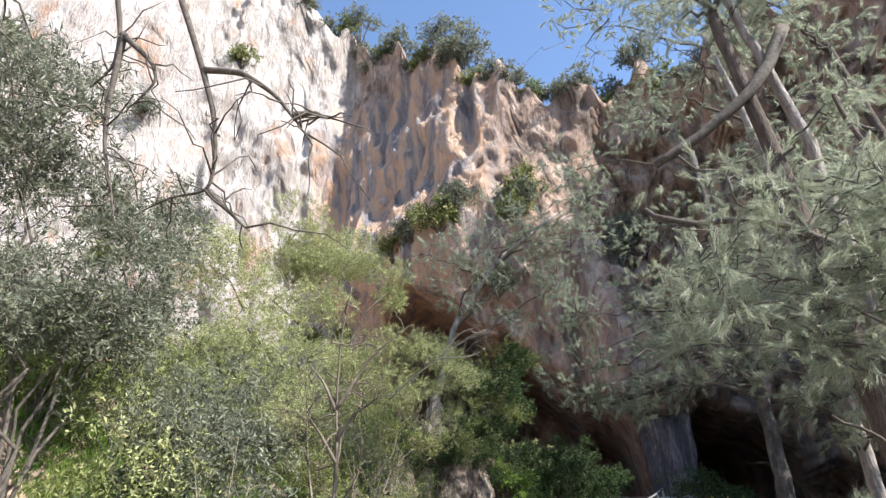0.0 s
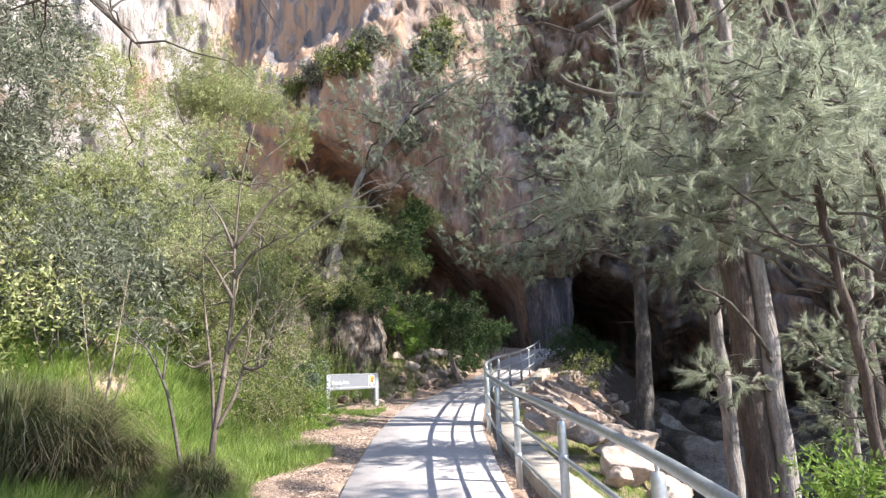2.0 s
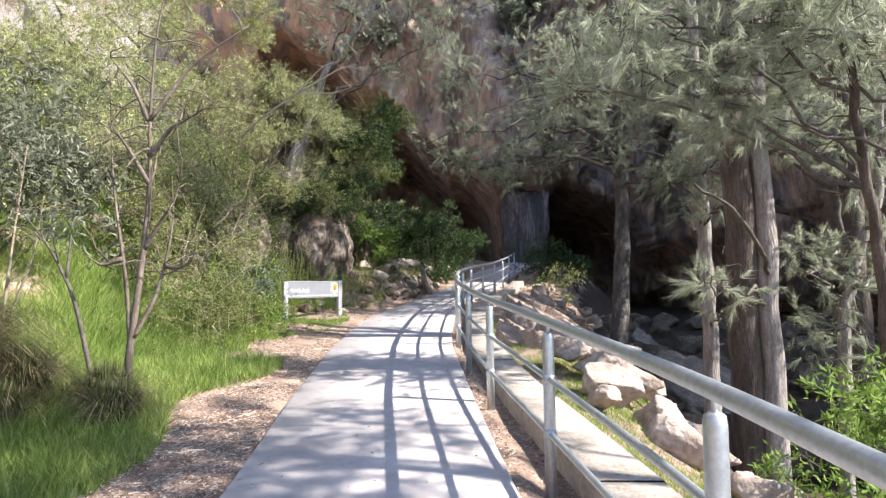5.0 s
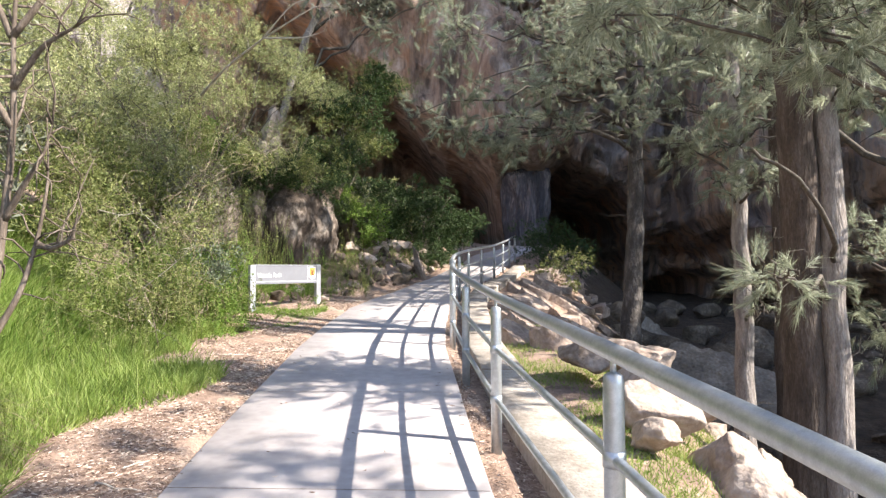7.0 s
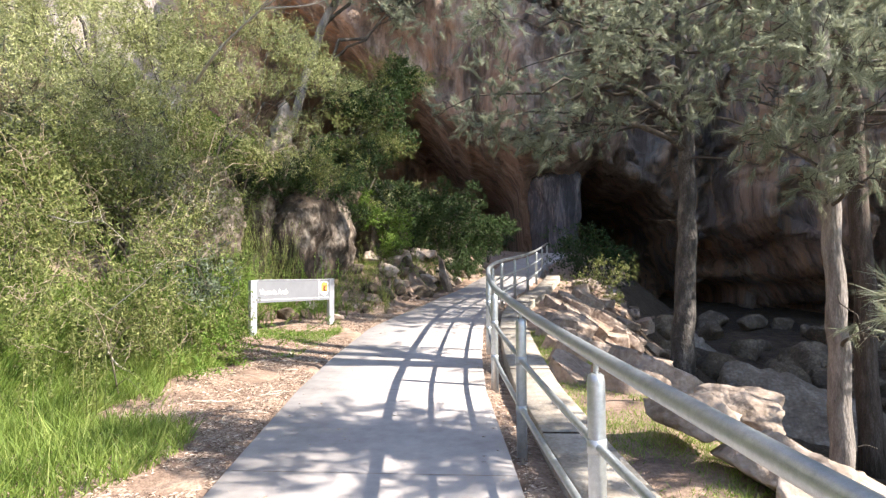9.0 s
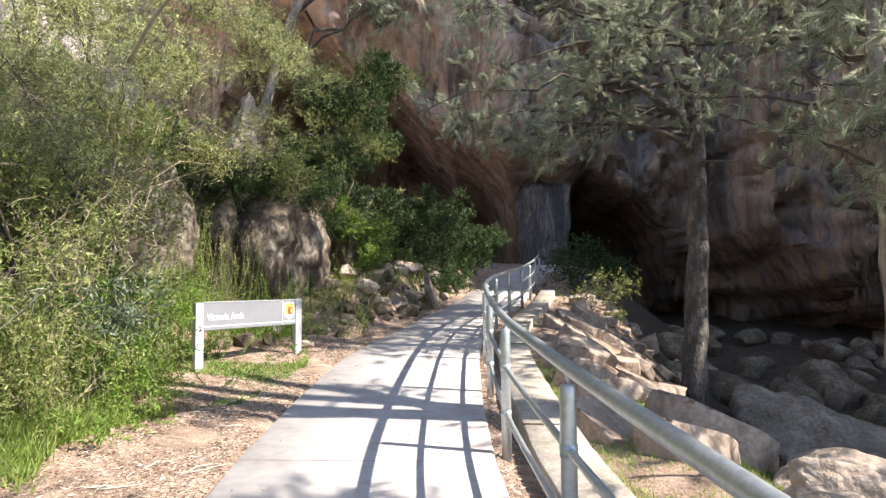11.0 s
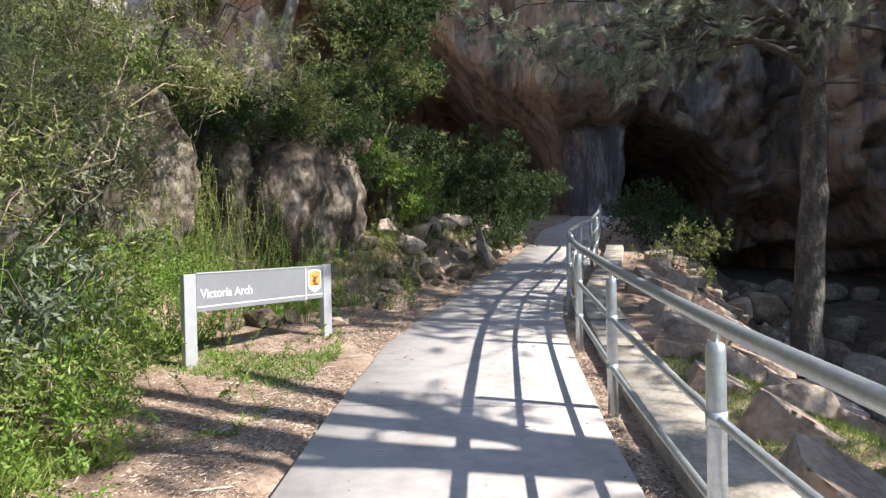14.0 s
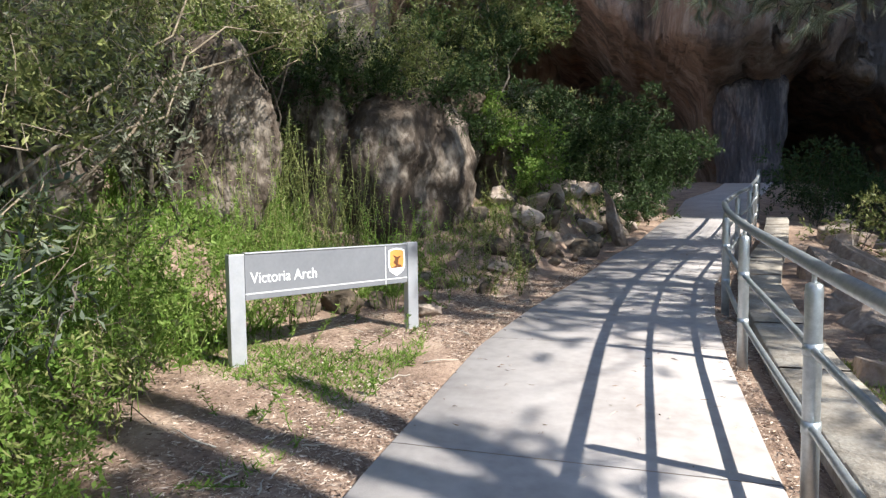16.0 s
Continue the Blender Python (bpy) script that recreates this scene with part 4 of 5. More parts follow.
OAK_E = [(6.86, 13.07, 4.16, 0.98), (7.03, 11.91, 2.95, 1.12), (6.83, 12.48, 1.56, 0.98), (7.08, 14.44, 5.48, 1.12), (7.31, 11.77, 4.67, 1.26), (7.44, 11.97, 6.6, 1.4), (6.54, 13.49, 0.67, 0.7), (7.17, 15.78, 1.99, 0.7), (6.74, 11.57, 0.21, 0.7)]
CENTRE = [(-3.89, 21.16, 10.33, 1.3), (-1.98, 22.09, 12.16, 1.69), (-1.03, 23.04, 10.1, 1.17), (-2.81, 21.88, 8.9, 0.91), (-0.14, 23.67, 12.14, 1.56), (-5.35, 20.55, 10.95, 1.17), (1.03, 24.35, 13.82, 1.56), (-2.06, 22.74, 10.7, 1.17)]

she_oak("tall she-oak with sunlit furrowed grey trunk beside the handrail", [(5.03, 12.35, gz(5.03, 12.35) - 0.1), (4.98, 12.35, 2.0), (4.92, 12.35, 4.7), (4.88, 12.35, 8.5), (4.5, 12.35, 11.0), (4.1, 12.35, 13.5)], 0.20, OAK_A, 11, [(LIMB_A, 0.15), (LIMB_A2, 0.085), (LIMB_A3, 0.04)], density=95)
she_oak("sparse she-oak reaching toward the path with sunlit fronds", [(5.0, 9.4, gz(5.0, 9.4) - 0.1), (5.0, 9.4, 1.5), (4.7, 9.3, 4.0), (4.2, 9.2, 7.5)], 0.09, [p for p in FRONDS if p[0] < 2.9], 19, density=45, width=0.010, bark=SHADEBARK, length=0.28)
she_oak("bushy she-oak with bright sunlit foliage before the grey trunks", [(5.6, 9.0, gz(5.6, 9.0) - 0.1), (5.6, 9.0, 1.5), (5.4, 9.1, 4.0), (5.0, 9.2, 7.0)], 0.08, [p for p in FRONDS if p[0] >= 2.9], 23, density=115, width=0.010, bark=SHADEBARK, length=0.28)
she_oak("she-oak beside the lower path casting dappled shade", [(6.6, 2.6, gz(6.6, 2.6) - 0.1), (6.5, 2.7, 3.0), (6.2, 2.9, 7.0), (6.0, 3.2, 11.0)], 0.17, [(5.2, 3.0, 6.5, 1.1), (6.2, 2.5, 9.5, 1.2), (5.6, 1.6, 8.0, 1.1), (7.4, 3.0, 8.2, 1.2), (7.6, 1.6, 9.6, 1.3), (8.6, 0.4, 9.0, 1.3), (7.0, 0.4, 7.0, 1.0), (6.4, 1.0, 10.4, 1.2), (6.1, 3.0, 10.6, 1.2), (8.2, 2.4, 12.4, 1.4), (6.2, 3.4, 12.0, 1.1)], 20, density=140, width=0.013, bark=SHADEBARK)
she_oak("thin-crowned she-oak beside the lower path", [(9.4, 3.4, gz(9.4, 3.4) - 0.1), (9.3, 3.5, 4.0), (9.0, 3.8, 8.0), (8.6, 4.0, 11.5)], 0.14, [(5.8, 4.2, 8.5, 1.0), (8.3, 4.6, 8.6, 1.1), (7.0, 5.4, 7.6, 0.9), (9.2, 2.6, 10.0, 1.2), (9.6, 4.4, 11.0, 1.2), (5.9, 5.0, 8.3, 1.0), (9.1, 3.2, 11.6, 1.2), (8.0, 4.0, 9.6, 1.1), (7.0, 4.2, 11.0, 1.1)], 21, density=82, width=0.013, bark=SHADEBARK)
she_oak("dark she-oak trunk standing close behind a paler one", [(4.70, 12.6, gz(4.70, 12.6) - 0.1), (4.60, 12.45, 2.7), (4.2, 12.0, 6.4), (3.8, 12.1, 12.0)], 0.31, [(3.6, 11.2, 12.8, 1.1), (4.8, 12.0, 13.6, 1.3), (3.2, 12.4, 14.4, 1.2), (5.2, 11.0, 14.8, 1.3), (4.2, 12.6, 12.0, 1.0), (3.4, 13.4, 13.2, 1.1), (5.0, 12.7, 6.8, 0.5), (5.0, 11.4, 8.7, 0.5)], 12, [([(4.3, 12.05, 4.6), (4.25, 12.5, 5.6), (4.3, 12.95, 6.6), (4.3, 13.3, 8.2)], 0.18)], density=165, bark=SHADEBARK)
she_oak("straight slender she-oak rising from the creek bed", [(4.85, 23.2, gz(4.85, 23.2) - 0.1), (5.1, 23.2, 2.4), (5.15, 23.2, 5.0), (5.05, 23.2, 7.7), (5.0, 23.2, 15)], 0.31, OAK_B, 13, [(LIMB_B1, 0.10), (LIMB_B2, 0.085), (LIMB_B3, 0.05), (LIMB_B4, 0.028), (LIMB_B5, 0.06)], density=125, width=0.018, bark=MOTTLED, drop=-0.35)
she_oak("she-oak with flaking brown bark at the water's edge", [(5.42, 16.2, gz(5.42, 16.2) - 0.1), (5.42, 16.2, 0), (5.37, 16.2, 2.1), (5.26, 16.2, 5.2), (5.3, 16.3, 10.5), (4.7, 16.3, 15.0)], 0.20, [(x + 0.3, y + 0.7, z, r) for x, y, z, r in OAK_D], 14, density=88, width=0.013, bark=BARK)
she_oak("young forked she-oak with dark bent stems", [(6.6, 13.2, gz(6.6, 13.2) - 0.1), (6.6, 13.1, 0.8), (6.9, 13.1, 1.9), (7.3, 13.0, 3.0), (7.4, 12.9, 6.4)], 0.13, OAK_E, 15, [([(6.85, 13.1, 1.8), (6.6, 13.1, 2.6), (6.6, 13.1, 3.3), (6.9, 13.1, 4.2)], 0.06)], density=95, width=0.014)
she_oak("leaning she-oak hanging over the path from the bank", [(-6.6, 23.0, gz(-6.6, 23.0) - 0.1), (-6.2, 22.8, 5.5), (-5.0, 22.4, 9.0), (-3.2, 22.3, 11.2), (-0.6, 23.0, 13.2)], 0.16, CENTRE, 16, density=80, width=0.016, group="trees on the bank")
she_oak("broad she-oak spreading over the creek", [(9.6, 17.5, gz(9.6, 17.5) - 0.1), (9.5, 17.5, 5), (9.0, 17.6, 10), (8.4, 17.8, 15.0)], 0.26, OAK_D2 + OAK_F, 17, density=88, width=0.018, bark=SHADEBARK)
# added tree, placed to keep the sun off the slender creek she-oak
she_oak("dense she-oak on the far creek bank, added to shade the creek trees", [(12.8, 20.8, gz(12.8, 20.8) - 0.1), (12.7, 20.8, 5.0), (12.4, 20.9, 10.0), (12.2, 21.0, 14.0)], 0.24, [(11.0, 21.2, 9.0, 1.8), (12.2, 20.5, 11.5, 2.0), (10.6, 21.6, 7.0, 1.5), (13.2, 20.0, 13.0, 2.0), (12.2, 22.0, 8.0, 1.7), (11.4, 22.4, 11.0, 1.7), (13.4, 21.6, 15.5, 2.0)], 22, density=95, width=0.018, bark=SHADEBARK)
she_oak("tall she-oak standing behind the creek boulders", [(8.6, 21.0, gz(8.6, 21.0) - 0.1), (8.4, 21, 6), (7.4, 20.6, 12), (6.2, 20.0, 17.5)], 0.26, OAK_D3, 18, density=58, width=0.018, bark=SHADEBARK)

GUM = [(-8.12, 6.61, 7.51, 1.4), (-7.83, 7.51, 6.78, 1.2), (-7.86, 6.65, 5.53, 1.3), (-7.8, 8.99, 6.89, 1.0), (-8.18, 8.02, 5.21, 1.1), (-8.4, 10.35, 8.54, 1.0), (-8.69, 6.36, 8.93, 1.2), (-8.11, 9.32, 5.7, 0.9)]
HILL1 = [(-7.6, 15.13, 5.99, 1.1), (-6.77, 16.27, 6.1, 1.0), (-5.77, 17.67, 6.84, 1.0), (-4.77, 19.04, 7.22, 0.8), (-4.64, 19.92, 6.45, 0.8), (-5.95, 16.39, 5.37, 0.9), (-6.67, 14.97, 4.75, 0.9)]
HILL2 = [(-6.68, 13.26, 4.09, 0.9), (-5.81, 14.52, 3.97, 0.8), (-5.19, 16.93, 4.74, 0.9), (-5.64, 15.8, 3.87, 0.7), (-6.04, 13.3, 3.3, 0.7), (-4.76, 17.28, 3.92, 0.6), (-5.93, 12.18, 2.96, 0.7), (-4.44, 18.84, 4.7, 0.7)]
HILL3 = [(-3.93, 23.25, 6.64, 0.9), (-3.47, 24.56, 5.91, 0.8), (-4.02, 21.47, 5.26, 0.7), (-4.1, 20.59, 4.35, 0.6), (-3.37, 25.11, 7.87, 0.9), (-4.37, 19.52, 4.05, 0.5), (-4.33, 22.28, 4.85, 0.8), (-3.77, 23.61, 4.22, 0.5)]
HILL4 = [(-8.62, 21.78, 12.31, 1.74), (-9.68, 19.02, 9.5, 1.59), (-9.8, 16.29, 6.97, 1.45), (-11.07, 15.37, 7.18, 1.59), (-11.93, 17.28, 10.3, 1.89), (-10.52, 22.7, 12.4, 1.74), (-12.11, 21.46, 13.19, 1.89), (-9.95, 13.11, 4.71, 1.16), (-9.39, 15.25, 5.17, 1.01), (-8.11, 24.07, 11.5, 1.3)]
NEAR = [(-4.19, 13.29, 2.35, 0.6), (-4.41, 12.54, 1.96, 0.6), (-4.0, 13.61, 1.76, 0.4), (-4.87, 12.02, 2.26, 0.7), (-5.13, 11.37, 2.04, 0.6), (-4.0, 14.1, 2.58, 0.45), (-4.57, 11.99, 1.37, 0.45), (-4.19, 12.41, 1.22, 0.4), (-4.77, 11.15, 1.41, 0.45), (-4.66, 13.78, 2.88, 0.6), (-4.1, 12.3, 0.95, 0.42), (-4.3, 11.4, 0.95, 0.42), (-3.95, 13.0, 1.0, 0.35), (-4.7, 10.9, 1.0, 0.45), (-4.3, 12.0, 1.5, 0.45), (-4.0, 13.7, 1.1, 0.35), (-4.5, 10.5, 1.5, 0.4)]
WEED = [(-4.56, 14.97, 1.73, 0.3), (-4.45, 14.37, 1.54, 0.33), (-4.16, 13.58, 1.29, 0.3), (-4.51, 15.07, 1.15, 0.25), (-3.8, 13.46, 1.08, 0.25), (-4.64, 15.66, 1.5, 0.25), (-4.3, 14.43, 1.11, 0.22), (-4.62, 13.87, 1.65, 0.35), (-4.88, 14.66, 1.79, 0.3)]
DARKBUSH = [(-1.88, 27.14, 3.88, 0.77), (-2.5, 26.18, 3.11, 0.68), (-1.21, 28.22, 3.29, 0.68), (-2.26, 28.04, 4.53, 0.59), (-2.96, 26.05, 3.9, 0.51), (-0.82, 29.08, 4.5, 0.59), (-2.6, 27.2, 2.9, 0.8), (-1.6, 28.6, 3.0, 0.8), (-3.2, 26.4, 3.3, 0.8), (-3.4, 27.5, 4.6, 0.8), (-2.2, 26.6, 2.0, 0.8), (-1.3, 27.7, 2.2, 0.8), (-2.9, 26.0, 2.2, 0.7), (-0.5, 28.8, 3.4, 0.7), (-3.3, 26.8, 2.6, 0.8), (-0.9, 28.6, 2.4, 0.7)]

shrub("gum_sapling", "grey-green gum tree leaning out of the slope", (-8.6, 7.6), GUM, 31, GREYLEAF, 350, 13, 0.13, 0.028, 0.035, "trees on the bank", "tree", 0.12)
shrub("wattle_tree", "sunlit olive-green wattle high on the bank", (-6.3, 16.6), HILL1, 32, PALE, 430, 17, 0.075, 0.014, 0.03, "trees on the bank", "tree")
# one shrub parted by height: upper puffs coloured as sunlit, lower ones as shaded
shrub("shrub", "feathery top of the bank shrub in a paler, sunlit tint", (-6.0, 14.9), [p for p in HILL2 if p[2] > 3.95], 33, PALE, 440, 17, 0.07, 0.013, share=0.25, bark=DRYTWIG)
shrub("wattle_tree", "sunlit pale yellow-green wattle crowning the bank", (-6.4, 18.5), [(-5.1, 17.5, 6.7, 0.8), (-4.2, 17.5, 6.2, 0.7), (-3.85, 17.5, 5.6, 0.5), (-4.5, 17.5, 5.5, 0.45), (-6.3, 17.2, 6.4, 0.8), (-7.2, 16.8, 6.6, 0.8)], 48, PALE, 400, 17, 0.07, 0.012, 0.016, "trees on the bank", "tree", share=0.2)
shrub("shrub", "dense olive shrub on the steep bank", (-6.1, 13.9), [p for p in HILL2 if p[2] <= 3.95], 46, OLIVE, 480, 17, 0.07, 0.014, share=0.25, bark=DRYTWIG)
shrub("wattle_tree", "olive feathery tree reaching toward the cave mouth", (-4.6, 21.6), [p for p in HILL3 if p[1] < 23 or p[2] > 5.8], 47, OLIVE, 420, 17, 0.08, 0.014, 0.03, "trees on the bank", "tree")
shrub("wattle_tree", "leafy tree arching toward the cave mouth, leaves darkened as shade", (-4.4, 22.6), [p for p in HILL3 if p[1] >= 22], 34, SHADEGREEN, 620, 13, 0.11, 0.034, 0.03, "trees on the bank", "tree")
shrub("wattle_tree", "thin-crowned olive wattle under the cliff", (-9.6, 18.5), HILL4, 35, PALE, 330, 18, 0.12, 0.02, 0.05, "trees on the bank", "tree")
shrub("shrub", "tangled twiggy shrub with dead sticks beside the sign", (-4.3, 12.5), NEAR, 36, OLIVE, 600, 12, 0.055, 0.013, 0.012, share=0.22, twig=0.0028, bark=DRYTWIG)
shrub("weeds", "bright green tall weeds crowding the sign", (-4.5, 14.4), WEED, 37, BRIGHT, 480, 12, 0.05, 0.016, 0.006, "weeds by the path", "weeds", 0.05, GRASS, 0.003)
shrub("shrub", "broad-leaved shrub with glossy grey-green leaves near the sign", (-4.2, 12.9), [(-4.25, 13.0, 1.86, 0.28), (-3.85, 13.0, 1.62, 0.22), (-4.05, 12.9, 1.5, 0.22), (-4.45, 12.9, 1.57, 0.25), (-3.95, 13.4, 1.5, 0.22), (-4.1, 13.4, 2.04, 0.25)], 45, GLOSSY, 260, 8, 0.085, 0.022, 0.008, spread=0.07)
shrub("shrub", "deep-shaded green bush before the cave", (-1.9, 27.4), DARKBUSH, 38, SHADEGREEN, 520, 13, 0.10, 0.03)
shrub("shrub", "bright green creeper patch lit by the sun", (-3.6, 22.7), [(-3.73, 22.4, 3.55, 0.35), (-3.26, 22.53, 3.12, 0.4), (-2.85, 23.13, 2.84, 0.35), (-4.01, 22.28, 3.91, 0.25), (-3.4, 22.9, 2.5, 0.4), (-3.2, 22.3, 2.6, 0.35), (-3.5, 22.0, 3.2, 0.3)], 39, BRIGHT, 800, 12, 0.07, 0.035, 0.008)
shrub("shrub", "loose leafy shrub growing below the wall end", (2.7, 24.8), [(2.47, 25.08, 1.28, 0.5), (2.98, 25.01, 1.63, 0.5), (3.84, 25.86, 1.81, 0.5), (2.16, 24.1, 0.8, 0.4), (3.3, 24.94, 1.11, 0.4)], 40, OLIVE, 200, 9, 0.10, 0.03, 0.012, "shrubs by the creek")
shrub("weeds", "low bright green weeds at the litter's edge", (-3.7, 12.3), [(-3.55, 12.56, 0.75, 0.25), (-3.58, 12.07, 0.6, 0.2), (-3.57, 13.11, 0.85, 0.22), (-3.75, 12.01, 0.75, 0.25), (-3.9, 13.0, 1.1, 0.3)], 41, BRIGHT, 1100, 12, 0.04, 0.018, 0.005, "weeds by the path", "weeds", 0.05, GRASS, 0.002)
shrub("shrub", "yellow-green leafy shrub below the handrail", (3.2, 6.6), [(3.3, 6.9, 0.4, 0.5), (3.7, 7.3, 0.0, 0.5), (2.9, 6.4, -0.2, 0.45), (3.9, 6.8, 0.6, 0.4), (3.0, 7.6, -0.5, 0.4)], 42, BRIGHT, 260, 10, 0.10, 0.025, 0.012, "shrubs by the creek")


def tall_weeds(label, area, n, seed, mat, tall=1.0):
    """Upright stalks with small leaves all the way up and loose seed heads."""
    rng = np.random.default_rng(seed)
    (x0, x1), (y0, y1) = area
    ob = thing("weeds", label, "weeds", "weeds by the path", at=((x0 + x1) / 2, (y0 + y1) / 2, gz((x0 + x1) / 2, (y0 + y1) / 2)))
    stalks, at, way = [], [], []
    for _ in range(n):
        x, y = rng.uniform(x0, x1), rng.uniform(y0, y1)
        a = np.array((x, y, gz(x, y) - 0.02))
        b = a + np.array([rng.normal() * 0.18, rng.normal() * 0.18, rng.uniform(0.35, 1.35) * tall])
        p = bend(a, b, 0.0, rng, 6, 0.06)
        stalks.append((p, np.linspace(0.005, 0.002, 6), 4))
        k = 40
        t = rng.uniform(0.15, 1.0, k)
        at.append(a + (b - a) * t[:, None])
        way.append(unit(rng.normal(size=(k, 3)) * np.array([1, 1, 0.5]) + np.array([0, 0, 0.45])))
    at, way = np.concatenate(at), np.concatenate(way)
    part("stalk", tubes("stalk", stalks, mat), ob, "", "stuff")
    part("foliage", leaves("foliage", at, way, rng.uniform(0.02, 0.065, len(at)), rng.uniform(0.007, 0.018, len(at)), mat, rng), ob, "", "stuff")


tall_weeds("tall bright green weeds with seed stalks behind the sign", ((-5.4, -4.4), (13.2, 17.2)), 260, 81, BRIGHT)
tall_weeds("leafy bright green weeds beside the litter", ((-4.9, -4.05), (12.2, 14.2)), 110, 82, BRIGHT)
tall_weeds("green weeds under the sign panel", ((-4.5, -3.5), (17.5, 19.0)), 60, 83, BRIGHT)
tall_weeds("sparse low weeds along the litter edge", ((-4.3, -2.9), (13.6, 18.2)), 26, 86, BRIGHT, 0.28)
tall_weeds("weeds growing between the path-side rocks", ((-3.9, -2.6), (18.6, 24.5)), 190, 85, OLIVE, 0.6)
shrub("shrub", "overhanging shrub draped on the boulder, leaves darkened as shade", (-5.6, 21.9), [(-4.6, 19.9, 3.75, 0.45), (-5.5, 19.2, 3.8, 0.5), (-3.9, 20.5, 3.6, 0.4), (-5.0, 19.7, 3.9, 0.4), (-3.7, 21.3, 4.3, 0.5), (-5.2, 19.4, 4.1, 0.6), (-6.3, 19.0, 4.3, 0.7), (-3.5, 22.0, 4.9, 0.6), (-4.9, 20.9, 4.3, 0.7), (-5.6, 20.3, 4.2, 0.7), (-4.3, 21.2, 3.9, 0.6), (-6.0, 20.0, 3.4, 0.7), (-3.9, 21.6, 3.2, 0.45)], 43, SHADEGREEN, 480, 18, 0.08, 0.018)
tall_weeds("dark green weeds climbing the foot of the outcrops", ((-6.1, -4.5), (16.9, 19.3)), 170, 87, OLIVE, 1.35)
tall_weeds("pale grass stalks on the bank edge", ((-4.9, -3.6), (9.6, 12.2)), 60, 84, OLIVE)


# ---- thicket on the bank: a few shapes, each repeated ----
def thicket(seed, mat, length, width, label):
    rng = np.random.default_rng(seed)
    puffs = [(rng.uniform(-0.8, 0.8), rng.uniform(-0.8, 0.8), rng.uniform(0.5, 1.7), rng.uniform(0.5, 0.75)) for _ in range(6)]
    ob = thing("shrub", label, "shrub", "thicket on the bank")
    for x, y, z, r in puffs:
        part("stem", tubes("stem", [(bend((0, 0, -0.2), (x, y, z), 0.1, rng, 7), np.linspace(0.02, 0.006, 7), 5)], TWIG), ob)
    crown, at, axis = crown_leaves(puffs, 120, rng, mat, 9, length * 1.15, width * 1.1)
    part("twig", tubes("twig", twig_list(at, axis, puffs, rng, 0.06, 0.005), TWIG), ob, "", "stuff")
    part("crown", crown, ob, "", "stuff")
    return ob


def copy_on_ground(ob, x, y, turn, size):
    c = copy_thing(ob, pose(x, y, gz(x, y), 0, 0, turn))
    c.scale = (size, size, size)


KINDS = [thicket(500, OLIVE, 0.09, 0.027, "olive leafy shrub covering the steep bank"), thicket(501, PALE, 0.08, 0.03, "rounded olive shrub covering the steep bank"), thicket(502, GREYLEAF, 0.10, 0.025, "grey-green leafy shrub on the steep bank"), thicket(503, BRIGHT, 0.08, 0.035, "fresh green leafy shrub on the steep bank")]
rng = np.random.default_rng(77)
spots = []
while len(spots) < 112:
    x, y = rng.uniform(-14.5, -1.2), (rng.uniform(8.3, 17) if rng.uniform() < 0.55 else rng.uniform(17, 38))
    if x < -8.5 and y < 22 and rng.uniform() < 0.6:
        continue
    if float(left_edge(y)) - x < (4.6 if y < 12.0 else 3.6 if y < 18.5 else 2.4 if y < 26 else 1.6) or (x > -5.6 and y < 20 and y > 17.2) or any(math.hypot(x - a, y - b) < 0.8 for a, b in spots):
        continue
    if y > 19 and y < 22.5 and x > -6.5:
        continue
    spots.append((x, y))
    copy_on_ground(KINDS[int(rng.choice(4, p=[0.52, 0.14, 0.30, 0.04]))], x, y, rng.uniform(0, 360), rng.uniform(0.7, 1.25))
DEEP = thicket(504, SHADEGREEN, 0.09, 0.035, "green bush rooted on the shaded ledge, leaves darkened as shade")
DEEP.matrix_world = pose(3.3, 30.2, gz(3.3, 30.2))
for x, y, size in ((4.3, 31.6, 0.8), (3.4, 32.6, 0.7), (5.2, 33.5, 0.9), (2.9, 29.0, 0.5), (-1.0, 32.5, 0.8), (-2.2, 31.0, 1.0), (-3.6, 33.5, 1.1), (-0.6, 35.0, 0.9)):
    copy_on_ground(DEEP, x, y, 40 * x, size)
for ob, (x, y) in zip(KINDS, ((-9.0, 13.0), (-10.5, 17.5), (-11.0, 10.0), (-7.6, 20.0))):
    ob.location = (x, y, gz(x, y))


def bare(name, label, pieces, radius, mat, group="", category="branch", base=None):
    """Bare branches: each piece a line of points, thinning outward."""
    rng = np.random.default_rng(len(label))
    ob = thing(name, label, category, group, at=base or pieces[0][0])
    for i, pts in enumerate(pieces):
        pts = np.array(pts, float)
        q = np.linspace(0, len(pts) - 1, 5 * len(pts))
        p = np.stack([np.interp(q, np.arange(len(pts)), pts[:, k]) for k in range(3)], -1)
        for _ in range(3):
            p[1:-1] = (p[:-2] + 2 * p[1:-1] + p[2:]) / 4
        r0 = radius if i == 0 else radius * 0.62
        part("branch", tubes("branch", [(p, np.linspace(1, 0.13, len(p)) * r0, 7)], mat), ob)
        side = []
        for _ in range(len(pts) * 2):
            k = rng.integers(len(p) // 4, len(p))
            w = unit(rng.normal(size=3) + np.array([0, 0, 0.1]))
            side.append((bend(p[k], p[k] + w * rng.uniform(0.1, 0.45) * radius / 0.03, 0.1, rng, 5, 0.12), np.linspace(r0 * 0.3, r0 * 0.1, 5), 5))
        part("twig", tubes("twig", side, mat), ob, "", "stuff")
    return ob


